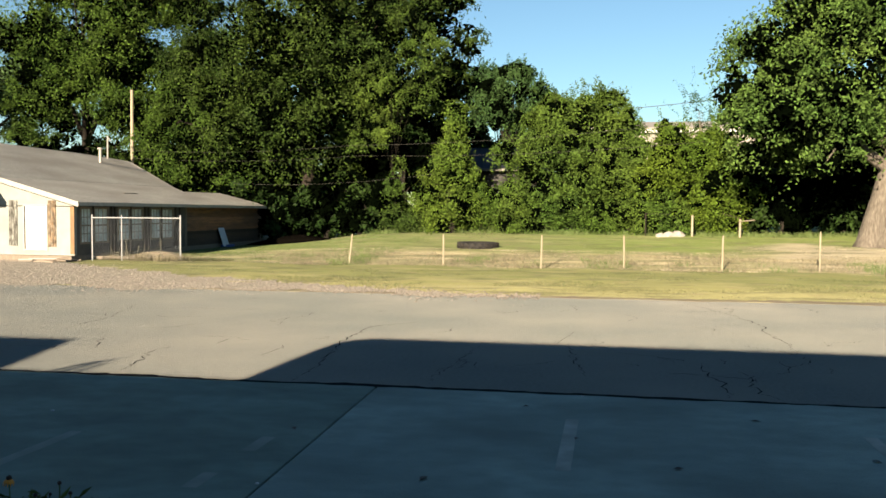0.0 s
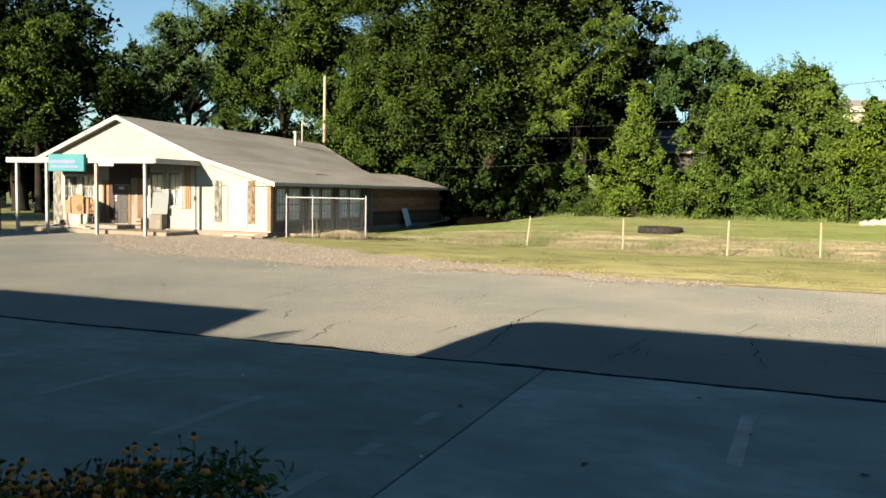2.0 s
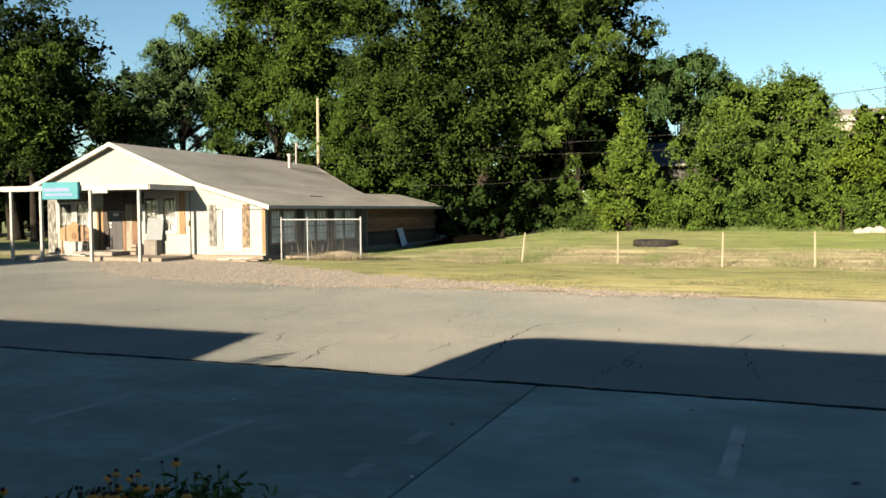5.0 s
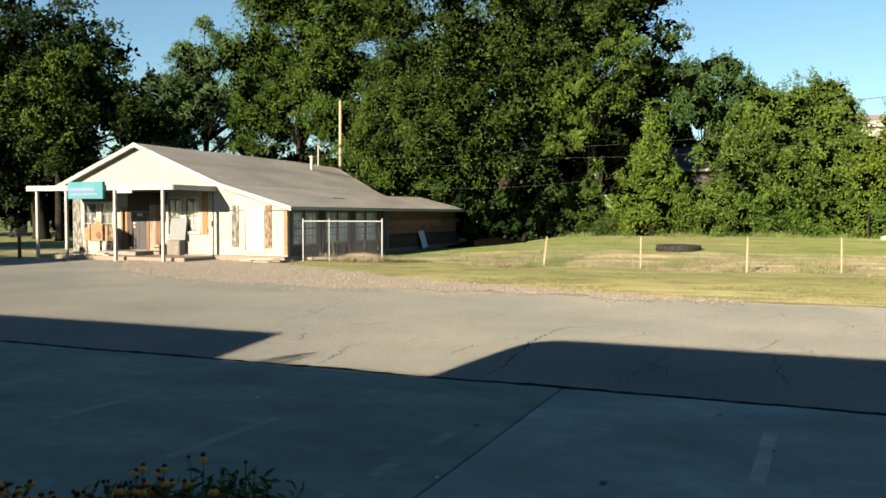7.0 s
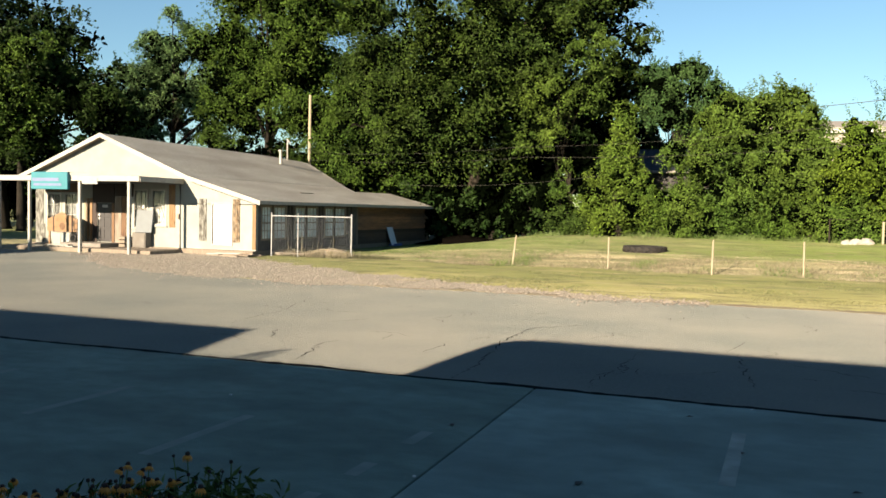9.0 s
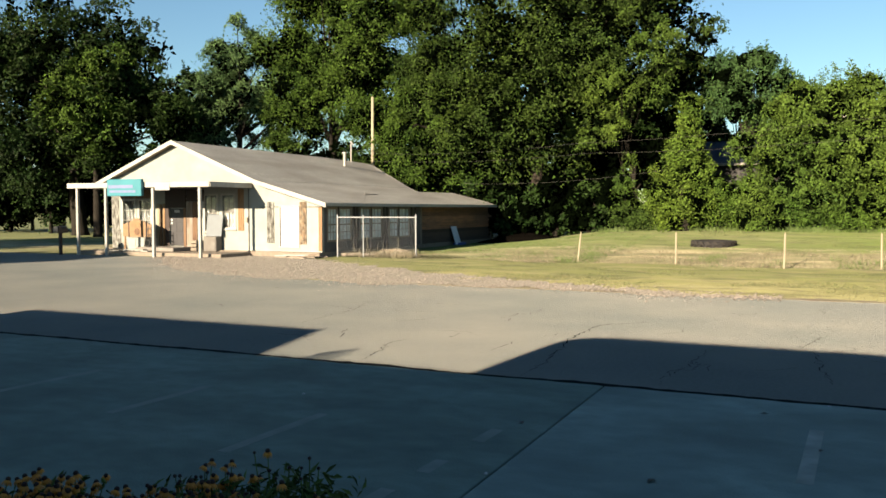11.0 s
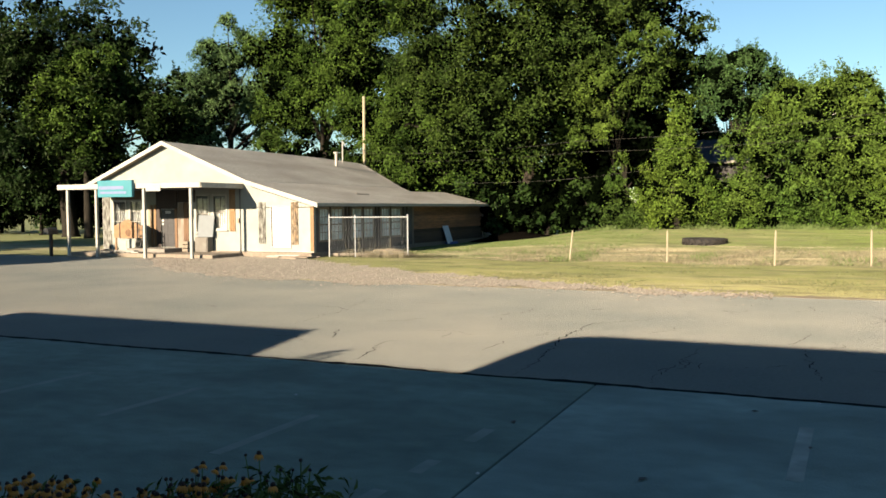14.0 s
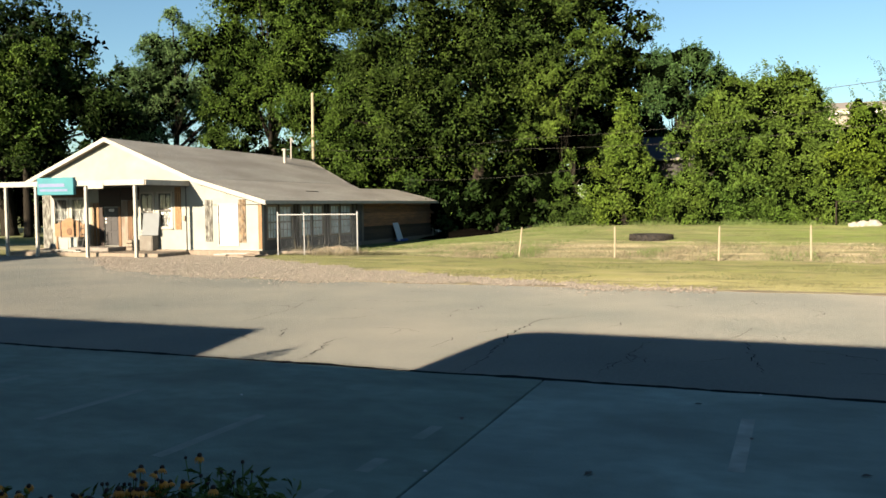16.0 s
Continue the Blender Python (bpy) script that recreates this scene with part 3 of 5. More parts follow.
def crack(points, width, seed):
    """A jagged thin dark crack through the asphalt."""
    rng = np.random.default_rng(seed)
    pts = [np.array(p, float) for p in points]
    line = []
    for a, b in zip(pts, pts[1:]):
        n = max(3, int(np.linalg.norm(b - a) / 0.09))
        for k in range(n):
            line.append(a + (b - a) * k / n + rng.normal(size=2) * 0.035)
    line.append(pts[-1])
    s = Shape()
    vs, fs = [], []
    for i, p in enumerate(line):
        d = line[min(i + 1, len(line) - 1)] - line[max(i - 1, 0)]
        d = d / max(np.linalg.norm(d), 1e-6)
        w = width * rng.uniform(0.3, 1.0) * (0.3 + 0.7 * math.sin(math.pi * (i + 0.6) / (len(line) + 0.2)))
        q = np.array([-d[1], d[0]]) * w / 2
        vs += [(*(p + q), 0.003), (*(p - q), 0.003)]
        if i:
            fs.append((2 * i - 2, 2 * i - 1, 2 * i + 1, 2 * i))
    s.add(vs, fs)
    return part("crack", s, SEAM, road)


CRACKS = [
    ([(-3.33, 9.43), (-3.41, 10.67), (-3.63, 12.36), (-3.65, 13.61), (-3.58, 14.13), (-2.89, 14.90)], 0.032),
    ([(-1.74, 9.53), (-1.79, 10.03), (-1.67, 10.84), (-1.53, 12.44)], 0.018),
    ([(-0.42, 12.91), (-0.17, 14.20)], 0.022), ([(-0.24, 12.83), (-0.11, 11.38), (0.0, 10.41)], 0.024),
    ([(2.34, 19.05), (2.90, 17.13), (3.13, 15.68), (3.00, 14.79), (3.11, 13.87), (2.97, 12.60)], 0.028),
    ([(-5.62, 9.55), (-5.76, 10.38), (-5.93, 10.82), (-5.95, 11.38)], 0.030),
    ([(-5.33, 11.71), (-5.42, 12.31)], 0.024), ([(-4.29, 10.93), (-4.37, 11.81)], 0.022), ([(-6.89, 11.04), (-7.16, 11.60), (-7.29, 11.92)], 0.026),
    ([(1.51, 11.52), (1.46, 10.90), (1.56, 10.21), (1.58, 9.60), (1.49, 9.40)], 0.034), ([(1.76, 10.67), (1.97, 10.57), (1.95, 9.97), (2.05, 9.46)], 0.034),
    ([(2.20, 11.06), (2.54, 11.05), (2.64, 11.97)], 0.022), ([(0.57, 11.31), (0.70, 11.22)], 0.04), ([(1.04, 11.95), (1.33, 11.69)], 0.034), ([(1.07, 10.74), (1.40, 10.70)], 0.03),
    ([(-8.43, 12.38), (-8.50, 13.00), (-8.61, 14.33), (-9.19, 16.44)], 0.018), ([(-9.9, 15.2), (-8.2, 15.9), (-6.4, 16.1)], 0.014),
]
for k, (pts, w) in enumerate(CRACKS):
    crack(pts, w * 0.8, 40 + k)
rc = np.random.default_rng(91)
for k in range(46):
    # fine short cracks scattered over the road
    x, y = rc.uniform(-13, 6), rc.uniform(9.8, 18.5)
    a, l = rc.uniform(-0.9, 0.9) + (1.57 if k % 3 else 0), rc.uniform(0.4, 1.3)
    crack([(x, y), (x + 0.5 * l * math.cos(a), y + 0.5 * l * math.sin(a)), (x + l * math.cos(a + 0.4), y + l * math.sin(a + 0.4))], 0.015, 200 + k)


def gravel_patch():
    """A wedge of gravel along the road, wide before the house and thinning out towards the field."""
    rng = np.random.default_rng(8)
    xs = np.arange(-24.6, -2.4, 0.25)
    far = np.interp(xs, [-48, -34, -20, -15, -11, -6.5, -3, 2], [29.3, 29.3, 29.2, 26.2, 23.6, 21.5, 20.15, 19.9]) + 0.28 * rng.normal(size=len(xs))
    near = np.interp(xs, [-24.6, -21, -16.5, -12, -4, 2], [26.6, 22.6, 20.0, 19.8, 19.9, 20.15]) + 0.30 * np.convolve(rng.normal(size=len(xs) + 4), np.ones(5) / 2.2, "valid") + 0.05 * rng.normal(size=len(xs))
    rows = [np.stack([xs, near + (far - near) * k, np.full_like(xs, 0.008 if k in (0.0, 1.0) else 0.016)], 1) for k in (0.0, 0.2, 0.5, 0.85, 1.0)]
    rows[0][:, 2], rows[-1][:, 2] = 0.006, 0.004
    w = len(xs)
    i = (np.arange(4)[:, None] * w + np.arange(w - 1)[None]).ravel()
    tagged(new("gravel_strip", fast_mesh("gravel", np.concatenate(rows), np.stack([i, i + 1, i + w + 1, i + w], 1), GRAVEL)), "pinkish tan gravel between the road and the house", "gravel", kind="structure")
    n = 15000
    t = rng.random(n) ** 0.8
    x = -25 + 24 * rng.random(n) ** 1.5
    y0 = np.interp(x, xs, near)
    y = y0 + (np.interp(x, xs, far) - y0) * (1 - t) + rng.normal(size=n) * (0.2 + 0.5 * rng.random(n) ** 3)
    strewn = rng.random(n) < 0.12
    y = np.where(strewn, y0 - np.abs(rng.normal(size=n)) * 0.7, y)
    r = (0.009 + 0.030 * rng.random(n) ** 2) * np.where(strewn, 0.6, 1.0)
    base = np.array([(1, 0, 0), (0, 1, 0), (-1, 0, 0), (0, -1, 0), (0, 0, 0.8)])
    a = rng.uniform(0, 6.28, n)
    rot = np.stack([np.cos(a), -np.sin(a), np.sin(a), np.cos(a)], 1).reshape(n, 2, 2)
    bxy = np.einsum("nij,kj->nki", rot, base[:, :2]) * rng.uniform(0.6, 1.3, (n, 5, 1))
    v = np.concatenate([bxy, np.broadcast_to(base[:, 2:], (n, 5, 1))], 2) * r[:, None, None] + np.stack([x, y, np.where(strewn, 0.001, 0.012)], 1)[:, None]
    f = np.array([(0, 1, 4), (1, 2, 4), (2, 3, 4), (3, 0, 4)])
    tagged(new("gravel", fast_mesh("gravel_stones", v.reshape(-1, 3), (f[None] + 5 * np.arange(n)[:, None, None]).reshape(-1, 3), STONE)), "loose pinkish tan gravel stones beside the road", "gravel", kind="stuff")


gravel_patch()


def apron():
    """A worn asphalt apron from the road up to the porch."""
    rng = np.random.default_rng(9)
    ys = np.arange(19.8, 27.0, 0.15)
    right = np.interp(ys, [19.8, 22, 24, 27], [-14.5, -17.0, -19.3, -21.0]) + 0.18 * rng.normal(size=len(ys))
    cols = [np.stack([-60 + (right + 60) * k, ys, np.full(len(ys), 0.0045)], 1) for k in (0, 0.5, 0.9, 0.99, 1)]
    for c in cols:
        c[:2, 2] = 0.003
    w = len(ys)
    i = (np.arange(4)[:, None] * w + np.arange(w - 1)[None]).ravel()
    tagged(new("apron", fast_mesh("apron", np.concatenate(cols), np.stack([i, i + w, i + w + 1, i + 1], 1), ASPHALT)), "worn asphalt apron before the porch", "pavement", kind="structure")


apron()


def blades(name, label, category, count, region, height, width, material, seed, clump=0.0, patch=None):
    """Grass blades: bent slivers scattered over a stretch of ground."""
    rng = np.random.default_rng(seed)
    x0, x1, y0, y1 = region
    x, y = rng.uniform(x0, x1, count), y0 + (y1 - y0) * rng.random(count)
    if clump:
        k = max(4, int(count / 45))
        cx, cy = rng.uniform(x0, x1, k), rng.uniform(y0, y1, k)
        who = rng.integers(k, size=count)
        x, y = cx[who] + rng.normal(size=count) * clump, cy[who] + rng.normal(size=count) * clump * 0.7
    gravel_far = np.interp(x, [-48, -20, -15, -11, -6.5, -3, 2], [29.3, 29.2, 26.2, 23.6, 21.6, 20.7, 20.2])
    if patch is not None:
        thick = rng.random(count) < patch(x, y)
    else:
        thick = np.ones(count, bool)
    inside_house = (x < -18.9) & (y > 26)
    keep = (y > gravel_far + rng.normal(size=count) * 0.8) & thick & ~inside_house & (y > 20.1)
    x, y = x[keep], y[keep]
    n = len(x)
    z = rise(x, y) - 0.02
    h = height * rng.uniform(0.5, 1.4, n)
    a = rng.uniform(0, math.pi, n)
    w = width * rng.uniform(0.6, 1.4, n)
    dx, dy = np.cos(a) * w, np.sin(a) * w
    tx, ty = rng.normal(size=n) * h * 0.45, rng.normal(size=n) * h * 0.45
    v = np.stack([np.stack([x - dx, y - dy, z], 1), np.stack([x + dx, y + dy, z], 1), np.stack([x + tx, y + ty, z + h], 1)], 1).reshape(-1, 3)
    tagged(new(name, fast_mesh(name, v, np.arange(3 * n).reshape(-1, 3), material)), label, category, kind="stuff")


def streaky(x, y):
    """Where cut straw lies in long uneven rows along the field: 0 to 1."""
    f = np.sin(y * 3.1 + 0.8 * np.sin(x * 0.31) + 0.5 * np.sin(x * 1.13)) + 0.6 * np.sin(x * 0.7 + y * 1.3) * np.sin(x * 0.23 - 1.1 * y)
    return np.clip(0.35 + 0.6 * f, 0, 1)


def lush(x, y):
    """Green grass: sparse on the straw band and round the large tree, thick on the lawn."""
    band = np.clip(1 - np.abs(y - 33.6) / 2.6, 0, 1)
    bare = np.clip((x - 6.5) / 2, 0, 1) * np.clip(1 - np.abs(y - 36.0) / 4.5, 0, 1)
    return np.clip((1.0 - 0.75 * band - 0.9 * bare) * (0.55 + 0.6 * soft_noise(np.stack([x * 0.7, y * 1.6, x * 0.2], 1))), 0.03, 1)


blades("verge_grass", "short yellowed grass along the road edge", "grass", 70000, (-16, 14, 20.1, 24.5), 0.034, 0.009, YELLOW_BLADE, 11, patch=lambda x, y: 0.35 + 0.65 * streaky(x, y * 0.8))
blades("green_grass", "short green mown grass on the verge and lawn", "grass", 150000, (-19, 26, 22.0, 49), 0.036, 0.012, GREEN_BLADE, 12, patch=lush)
blades("dry_grass", "tall dry straw-coloured weeds along the fence line", "grass", 26000, (-13, 22, 30.2, 35.5), 0.13, 0.008, DRY_BLADE, 13, clump=0.38)
blades("cut_straw", "rows of pale cut straw lying along the field", "straw", 60000, (-16, 22, 30.4, 37.2), 0.045, 0.014, STRAW_BLADE, 19, patch=lambda x, y: streaky(x, y) ** 2)
blades("field_weeds", "dark green weed tufts in the dry grass along the fence", "weeds", 9000, (-12, 20, 30.2, 33.4), 0.20, 0.010, BANK_BLADE, 20, clump=0.20, patch=lambda x, y: np.clip(soft_noise(np.stack([x * 0.9, y * 0.5, x * 0.1], 1)) * 1.6, 0, 1))
blades("straw", "flattened pale straw round the foot of the large tree", "straw", 24000, (4.5, 17, 31.8, 40.0), 0.05, 0.012, STRAW_BLADE, 18, patch=lambda x, y: np.clip((x - 7.0) / 2.5 + 0.8 * soft_noise(np.stack([x * 0.8, y * 1.1, y * 0.2], 1)), 0, 1))
blades("weeds", "dry straw-coloured weeds before the chain-link panel", "weeds", 1800, (-19.0, -15.4, 30.2, 31.6), 0.26, 0.008, DRY_BLADE, 14, clump=0.22)
blades("panel_weeds", "dark green weeds at the foot of the chain-link panel", "weeds", 3500, (-18.8, -13.6, 30.4, 31.5), 0.10, 0.010, DARK_WEED, 21, clump=0.30)
blades("hedge_weeds", "tall green weeds along the foot of the hedge", "weeds", 9000, (-11.5, 24, 45.8, 48.0), 0.24, 0.014, BANK_BLADE, 15, clump=0.5)
blades("lawn_grass", "shaded green grass beside the house", "grass", 22000, (-70, -31, 29.0, 46), 0.07, 0.015, GREEN_BLADE, 16)

blades("bank_grass", "green grass on the bank beside the house", "grass", 26000, (-18.9, -8, 30.6, 45), 0.05, 0.012, BANK_BLADE, 17)

# ---- the house ----
house = thing("house", "low cream-painted house with a grey-brown shingle roof and peeling shutters", "house")
FRONT, SIDE, BACK, LEFT = 29.4, -19.0, 48.3, -30.5


def wall_shape(axis, at, thick, u0, u1, z0, z1, holes):
    """An upright wall along x or y with rectangular openings through it."""
    us = sorted({u0, u1, *[h[0] for h in holes], *[h[1] for h in holes]})
    zs = sorted({z0, z1, *[h[2] for h in holes], *[h[3] for h in holes]})
    s = Shape()
    for a, b in zip(us, us[1:]):
        for c, d in zip(zs, zs[1:]):
            if not any(h[0] <= (a + b) / 2 <= h[1] and h[2] <= (c + d) / 2 <= h[3] for h in holes):
                if axis == "x":
                    s.box(a, b, at, at + thick, c, d)
                else:
                    s.box(at - thick, at, a, b, c, d)
    return s


front_windows = [(-29.83, -29.07, 1.0, 2.38, 2, 3), (-28.83, -28.12, 1.0, 2.38, 2, 3), (-25.05, -24.35, 1.0, 2.6, 2, 4), (-24.1, -23.4, 1.15, 2.6, 2, 4)]
boarded = (-21.06, -20.14, 0.42, 2.08)
door_hole = (-27.02, -26.25, 0.34, 2.0)
holes = [w[:4] for w in front_windows] + [door_hole]
w = wall_shape("x", FRONT, 0.16, LEFT, -22.2, 0.2, 2.9, holes)
part("front_wall", w, CREAM, house, "cream-painted siding")
part("front_wall", wall_shape("x", FRONT, 0.16, -22.2, SIDE, 0.2, 2.05, [boarded]), CREAM, house, "cream-painted siding")
w = Shape().prism([(LEFT, FRONT, 2.9), (-22.2, FRONT, 2.9), (-22.2, FRONT, 2.05), (SIDE, FRONT, 2.05), (SIDE, FRONT, 2.19), (-22.09, FRONT, 3.05), (-26.60, FRONT, 4.86), (LEFT, FRONT, 3.30)], (0, 0.16, 0))
part("gable_wall", w, CREAM, house, "cream-painted gable")
for k in range(15):
    # shadow lines of the gable siding
    z = 3.1 + 0.115 * k
    half_l, half_r = (4.86 - z) / 0.4013, (4.86 - z) / 0.4013
    if half_r > 0.3:
        part("siding_board", Shape().prism([(max(-26.60 - half_l + 0.12, LEFT), FRONT - 0.002, z), (-26.60 + half_r - 0.12, FRONT - 0.002, z), (-26.60 + half_r - 0.12, FRONT - 0.014, z), (max(-26.60 - half_l + 0.12, LEFT), FRONT - 0.014, z)], (0, 0, 0.10)), CREAM, house)

side_windows = [(29.82, 30.55, 0.66, 2.0), (30.74, 31.72, 0.66, 2.0), (32.5, 33.38, 0.66, 2.0), (33.52, 34.45, 0.66, 2.0), (35.2, 36.05, 0.66, 2.0), (36.2, 37.25, 0.66, 2.0)]
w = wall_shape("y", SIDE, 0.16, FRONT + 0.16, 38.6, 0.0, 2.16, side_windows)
part("side_wall", w, SIDE_WALL, house, "dark grey wall under the eave")
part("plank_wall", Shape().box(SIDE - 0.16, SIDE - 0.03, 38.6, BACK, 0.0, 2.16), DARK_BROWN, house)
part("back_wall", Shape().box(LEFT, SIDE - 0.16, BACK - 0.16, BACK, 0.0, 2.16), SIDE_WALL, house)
part("left_wall", Shape().box(LEFT, LEFT + 0.16, FRONT + 0.16, BACK - 0.16, 0.0, 3.1), CREAM, house)
part("floor_slab", Shape().box(LEFT - 0.05, SIDE + 0.03, FRONT - 0.25, BACK - 0.2, -0.1, 0.198, 0.02), GREY_WOOD, house, "weathered sill along the foot of the wall")
part("inner_ceiling", Shape().box(LEFT + 0.2, -22.4, FRONT + 0.2, BACK - 0.2, 2.95, 3.0), DARK_BROWN, house)
plank_mesh = Shape().box(-0.03, 0.0, 0.0, 9.5, 0.0, 0.168, 0.008).mesh("plank", PLANK)
# The lowest five planks take a darker brown.
DARK_PLANK = mat("dark_lower_plank", (0.055, 0.042, 0.034), (0.030, 0.025, 0.022), 5, 0.9, bump=0.4, c=(0.10, 0.07, 0.045), c_scale=0.7, c_amount=0.6, stretch=(1, 0.25, 2.5), per_object=0.25)
dark_mesh = Shape().box(-0.03, 0.0, 0.0, 9.5, 0.0, 0.168, 0.008).mesh("plank", DARK_PLANK)
for k in range(12):
    part("plank", dark_mesh if k < 5 else plank_mesh, PLANK, house, at=pose(SIDE + 0.004 * (k % 3), 38.72, 0.05 + 0.175 * k))
part("corner_post", Shape().box(SIDE - 0.03, SIDE + 0.03, 38.5, 38.66, 0, 2.14, 0.01), GREY_WOOD, house)
part("corner_post", Shape().box(SIDE - 0.03, SIDE + 0.04, BACK - 0.14, BACK + 0.01, 0, 2.14, 0.01), GREY_WOOD, house)
part("corner_board", Shape().box(SIDE - 0.16, SIDE + 0.01, FRONT - 0.02, FRONT - 0.001, 0.25, 2.06, 0.006), ORANGE_WOOD, house, "bare orange-brown corner board")
for y in (30.63, 31.95, 32.2, 33.45, 34.65, 34.95, 36.12, 37.5, 37.9):
    part("wall_post", Shape().box(SIDE + 0.001, SIDE + 0.035, y - 0.05, y + 0.05, 0.05, 2.13, 0.008), DARK_BROWN, house)


def window(parent, axis, at, u0, u1, z0, z1, cols, rows, frame_mat, sill=True, cloth=CURTAIN, glass=GLASS, bar=None):
    """A framed window with glazing bars, panes one by one and a curtain behind."""
    def bx(s, a, b, c, d, n0, n1):
        # n0, n1: how far out of the wall's face
        return s.box(a, b, at - n1, at - n0, c, d, 0.004) if axis == "x" else s.box(at + n0, at + n1, a, b, c, d, 0.004)

    fr = Shape()
    for a, b, c, d in ((u0 - 0.06, u0 + 0.03, z0 - 0.05, z1 + 0.06), (u1 - 0.03, u1 + 0.06, z0 - 0.05, z1 + 0.06), (u0 + 0.03, u1 - 0.03, z1 - 0.03, z1 + 0.06), (u0 + 0.03, u1 - 0.03, z0 - 0.05, z0 + 0.03)):
        bx(fr, a, b, c, d, -0.06, 0.025)
    win = part("window", fr, frame_mat, parent)
    if sill:
        part("sill", bx(Shape(), u0 - 0.09, u1 + 0.09, z0 - 0.09, z0 - 0.052, -0.02, 0.07), frame_mat, win)
    a0, a1, c0, c1 = u0 + 0.03, u1 - 0.03, z0 + 0.03, z1 - 0.03
    for k in range(1, cols):
        u = a0 + (a1 - a0) * k / cols
        part("glazing_bar", bx(Shape(), u - 0.013, u + 0.013, c0, c1, -0.05, -0.012), bar or frame_mat, win)
    for k in range(1, rows):
        z = c0 + (c1 - c0) * k / rows
        e = 0.028 if k * 2 == rows else 0.013
        part("glazing_bar", bx(Shape(), a0, a1, z - e, z + e, -0.048, -0.008), bar or frame_mat, win)
    for i in range(cols):
        for j in range(rows):
            a, b = a0 + (a1 - a0) * i / cols, a0 + (a1 - a0) * (i + 1) / cols
            c, d = c0 + (c1 - c0) * j / rows, c0 + (c1 - c0) * (j + 1) / rows
            pane = part("pane", bx(Shape(), a, b, c, d, -0.035, -0.030), glass, win)
            pane.visible_shadow = False
    n = 24
    vs, fs = [], []
    for k in range(n + 1):
        u = u0 + (u1 - u0) * k / n
        o = 0.13 + 0.012 * math.sin(k * 1.9) + 0.006 * math.sin(k * 0.7)
        for z in (z0 - 0.05, z1 + 0.05):
            vs.append((u, at + o, z) if axis == "x" else (at - o, u, z))
        if k:
            fs.append((2 * k - 2, 2 * k, 2 * k + 1, 2 * k - 1))
    part("curtain", Shape().add(vs, fs), cloth, win)


for u0, u1, z0, z1, c, r in front_windows:
    window(house, "x", FRONT, u0, u1, z0, z1, c, r, WHITE, cloth=DIM_CURTAIN if u0 < -28 else GREY_BLIND, bar=None if u0 < -28 else CABINET_GREY)
for u0, u1, z0, z1 in side_windows:
    window(house, "y", SIDE, u0, u1, z0, z1, 3, 4, BOX_GREY, sill=False, glass=DIRTY_PANE)

# boarded window and shutters
bw = part("boarded_window", wall_shape("x", FRONT - 0.03, 0.06, boarded[0] - 0.05, boarded[1] + 0.05, boarded[2] - 0.06, boarded[3] + 0.05, [(boarded[0], boarded[1], boarded[2], boarded[3])]), WHITE, house)
part("board", Shape().box(boarded[0] + 0.05, boarded[1] + 0.02, FRONT - 0.035, FRONT - 0.015, boarded[2] - 0.02, boarded[3] - 0.01, 0.004), WHITE_BOARD, bw, "bright white board nailed over the opening")
part("pane", Shape().box(boarded[0], boarded[1], FRONT + 0.05, FRONT + 0.055, boarded[2], boarded[3]), FAR_DARK, bw)


def shutter(x0, x1, z0, z1, material, label):
    s = Shape()
    m = (x1 - x0) / 3
    for k in range(3):
        s.box(x0 + k * m + 0.004, x0 + (k + 1) * m - 0.004, FRONT - 0.028, FRONT - 0.003, z0, z1, 0.004)
    sh = part("shutter", s, material, house, label)
    for z in (z0 + 0.2, (z0 + z1) / 2, z1 - 0.2):
        part("batten", Shape().box(x0 + 0.02, x1 - 0.02, FRONT - 0.05, FRONT - 0.029, z - 0.045, z + 0.045, 0.005), material, sh)


shutter(-21.72, -21.36, 0.55, 2.28, PEELING_WHITE, "shutter with peeling white paint")
shutter(-20.08, -19.74, 0.52, 2.28, PEELING, "shutter with peeling paint over orange wood")
shutter(-23.24, -22.92, 1.05, 2.84, ORANGE_WOOD, "bare orange plywood shutter")

# front door with its wooden surround
door = part("door", Shape().box(door_hole[0] + 0.02, door_hole[1] - 0.02, FRONT + 0.04, FRONT + 0.085, 0.36, 1.99, 0.005), DOOR_GREY, house, "dark grey panelled front door")
for u in (-26.97, -26.62):
    for z in (0.46, 0.98, 1.48):
        part("door_panel", Shape().box(u + 0.05, u + 0.3, FRONT + 0.028, FRONT + 0.039, z, z + 0.42, 0.008), DOOR_GREY, door)
part("notice", Shape().box(-26.78, -26.48, FRONT + 0.02, FRONT + 0.027, 1.82, 1.94), WHITE_BOARD, door, "small white paper notice")
# White plates: the glint of the lock put into the colour.
for z in (1.30, 1.46):
    part("lock_plate", Shape().box(-27.0, -26.9, FRONT + 0.024, FRONT + 0.03, z, z + 0.09, 0.003), WHITE_BOARD, door, "white lock plate painted as a glint")
part("door_handle", Shape().tube([(-26.93, FRONT + 0.04, 1.32), (-26.93, FRONT - 0.02, 1.32), (-26.85, FRONT - 0.02, 1.32)], 0.014, 8), GALV, door)
for x0, x1, z1, mt in ((-27.42, -27.29, 2.22, ORANGE_WOOD), (-26.23, -26.08, 2.03, STAINED_WOOD), (-25.70, -25.46, 2.30, STAINED_WOOD), (-27.75, -27.64, 2.24, POST_WOOD), (-27.60, -27.47, 2.20, ORANGE_WOOD)):
    part("door_trim", Shape().box(x0, x1, FRONT - 0.03, FRONT - 0.002, 0.22, z1, 0.006), mt, house)
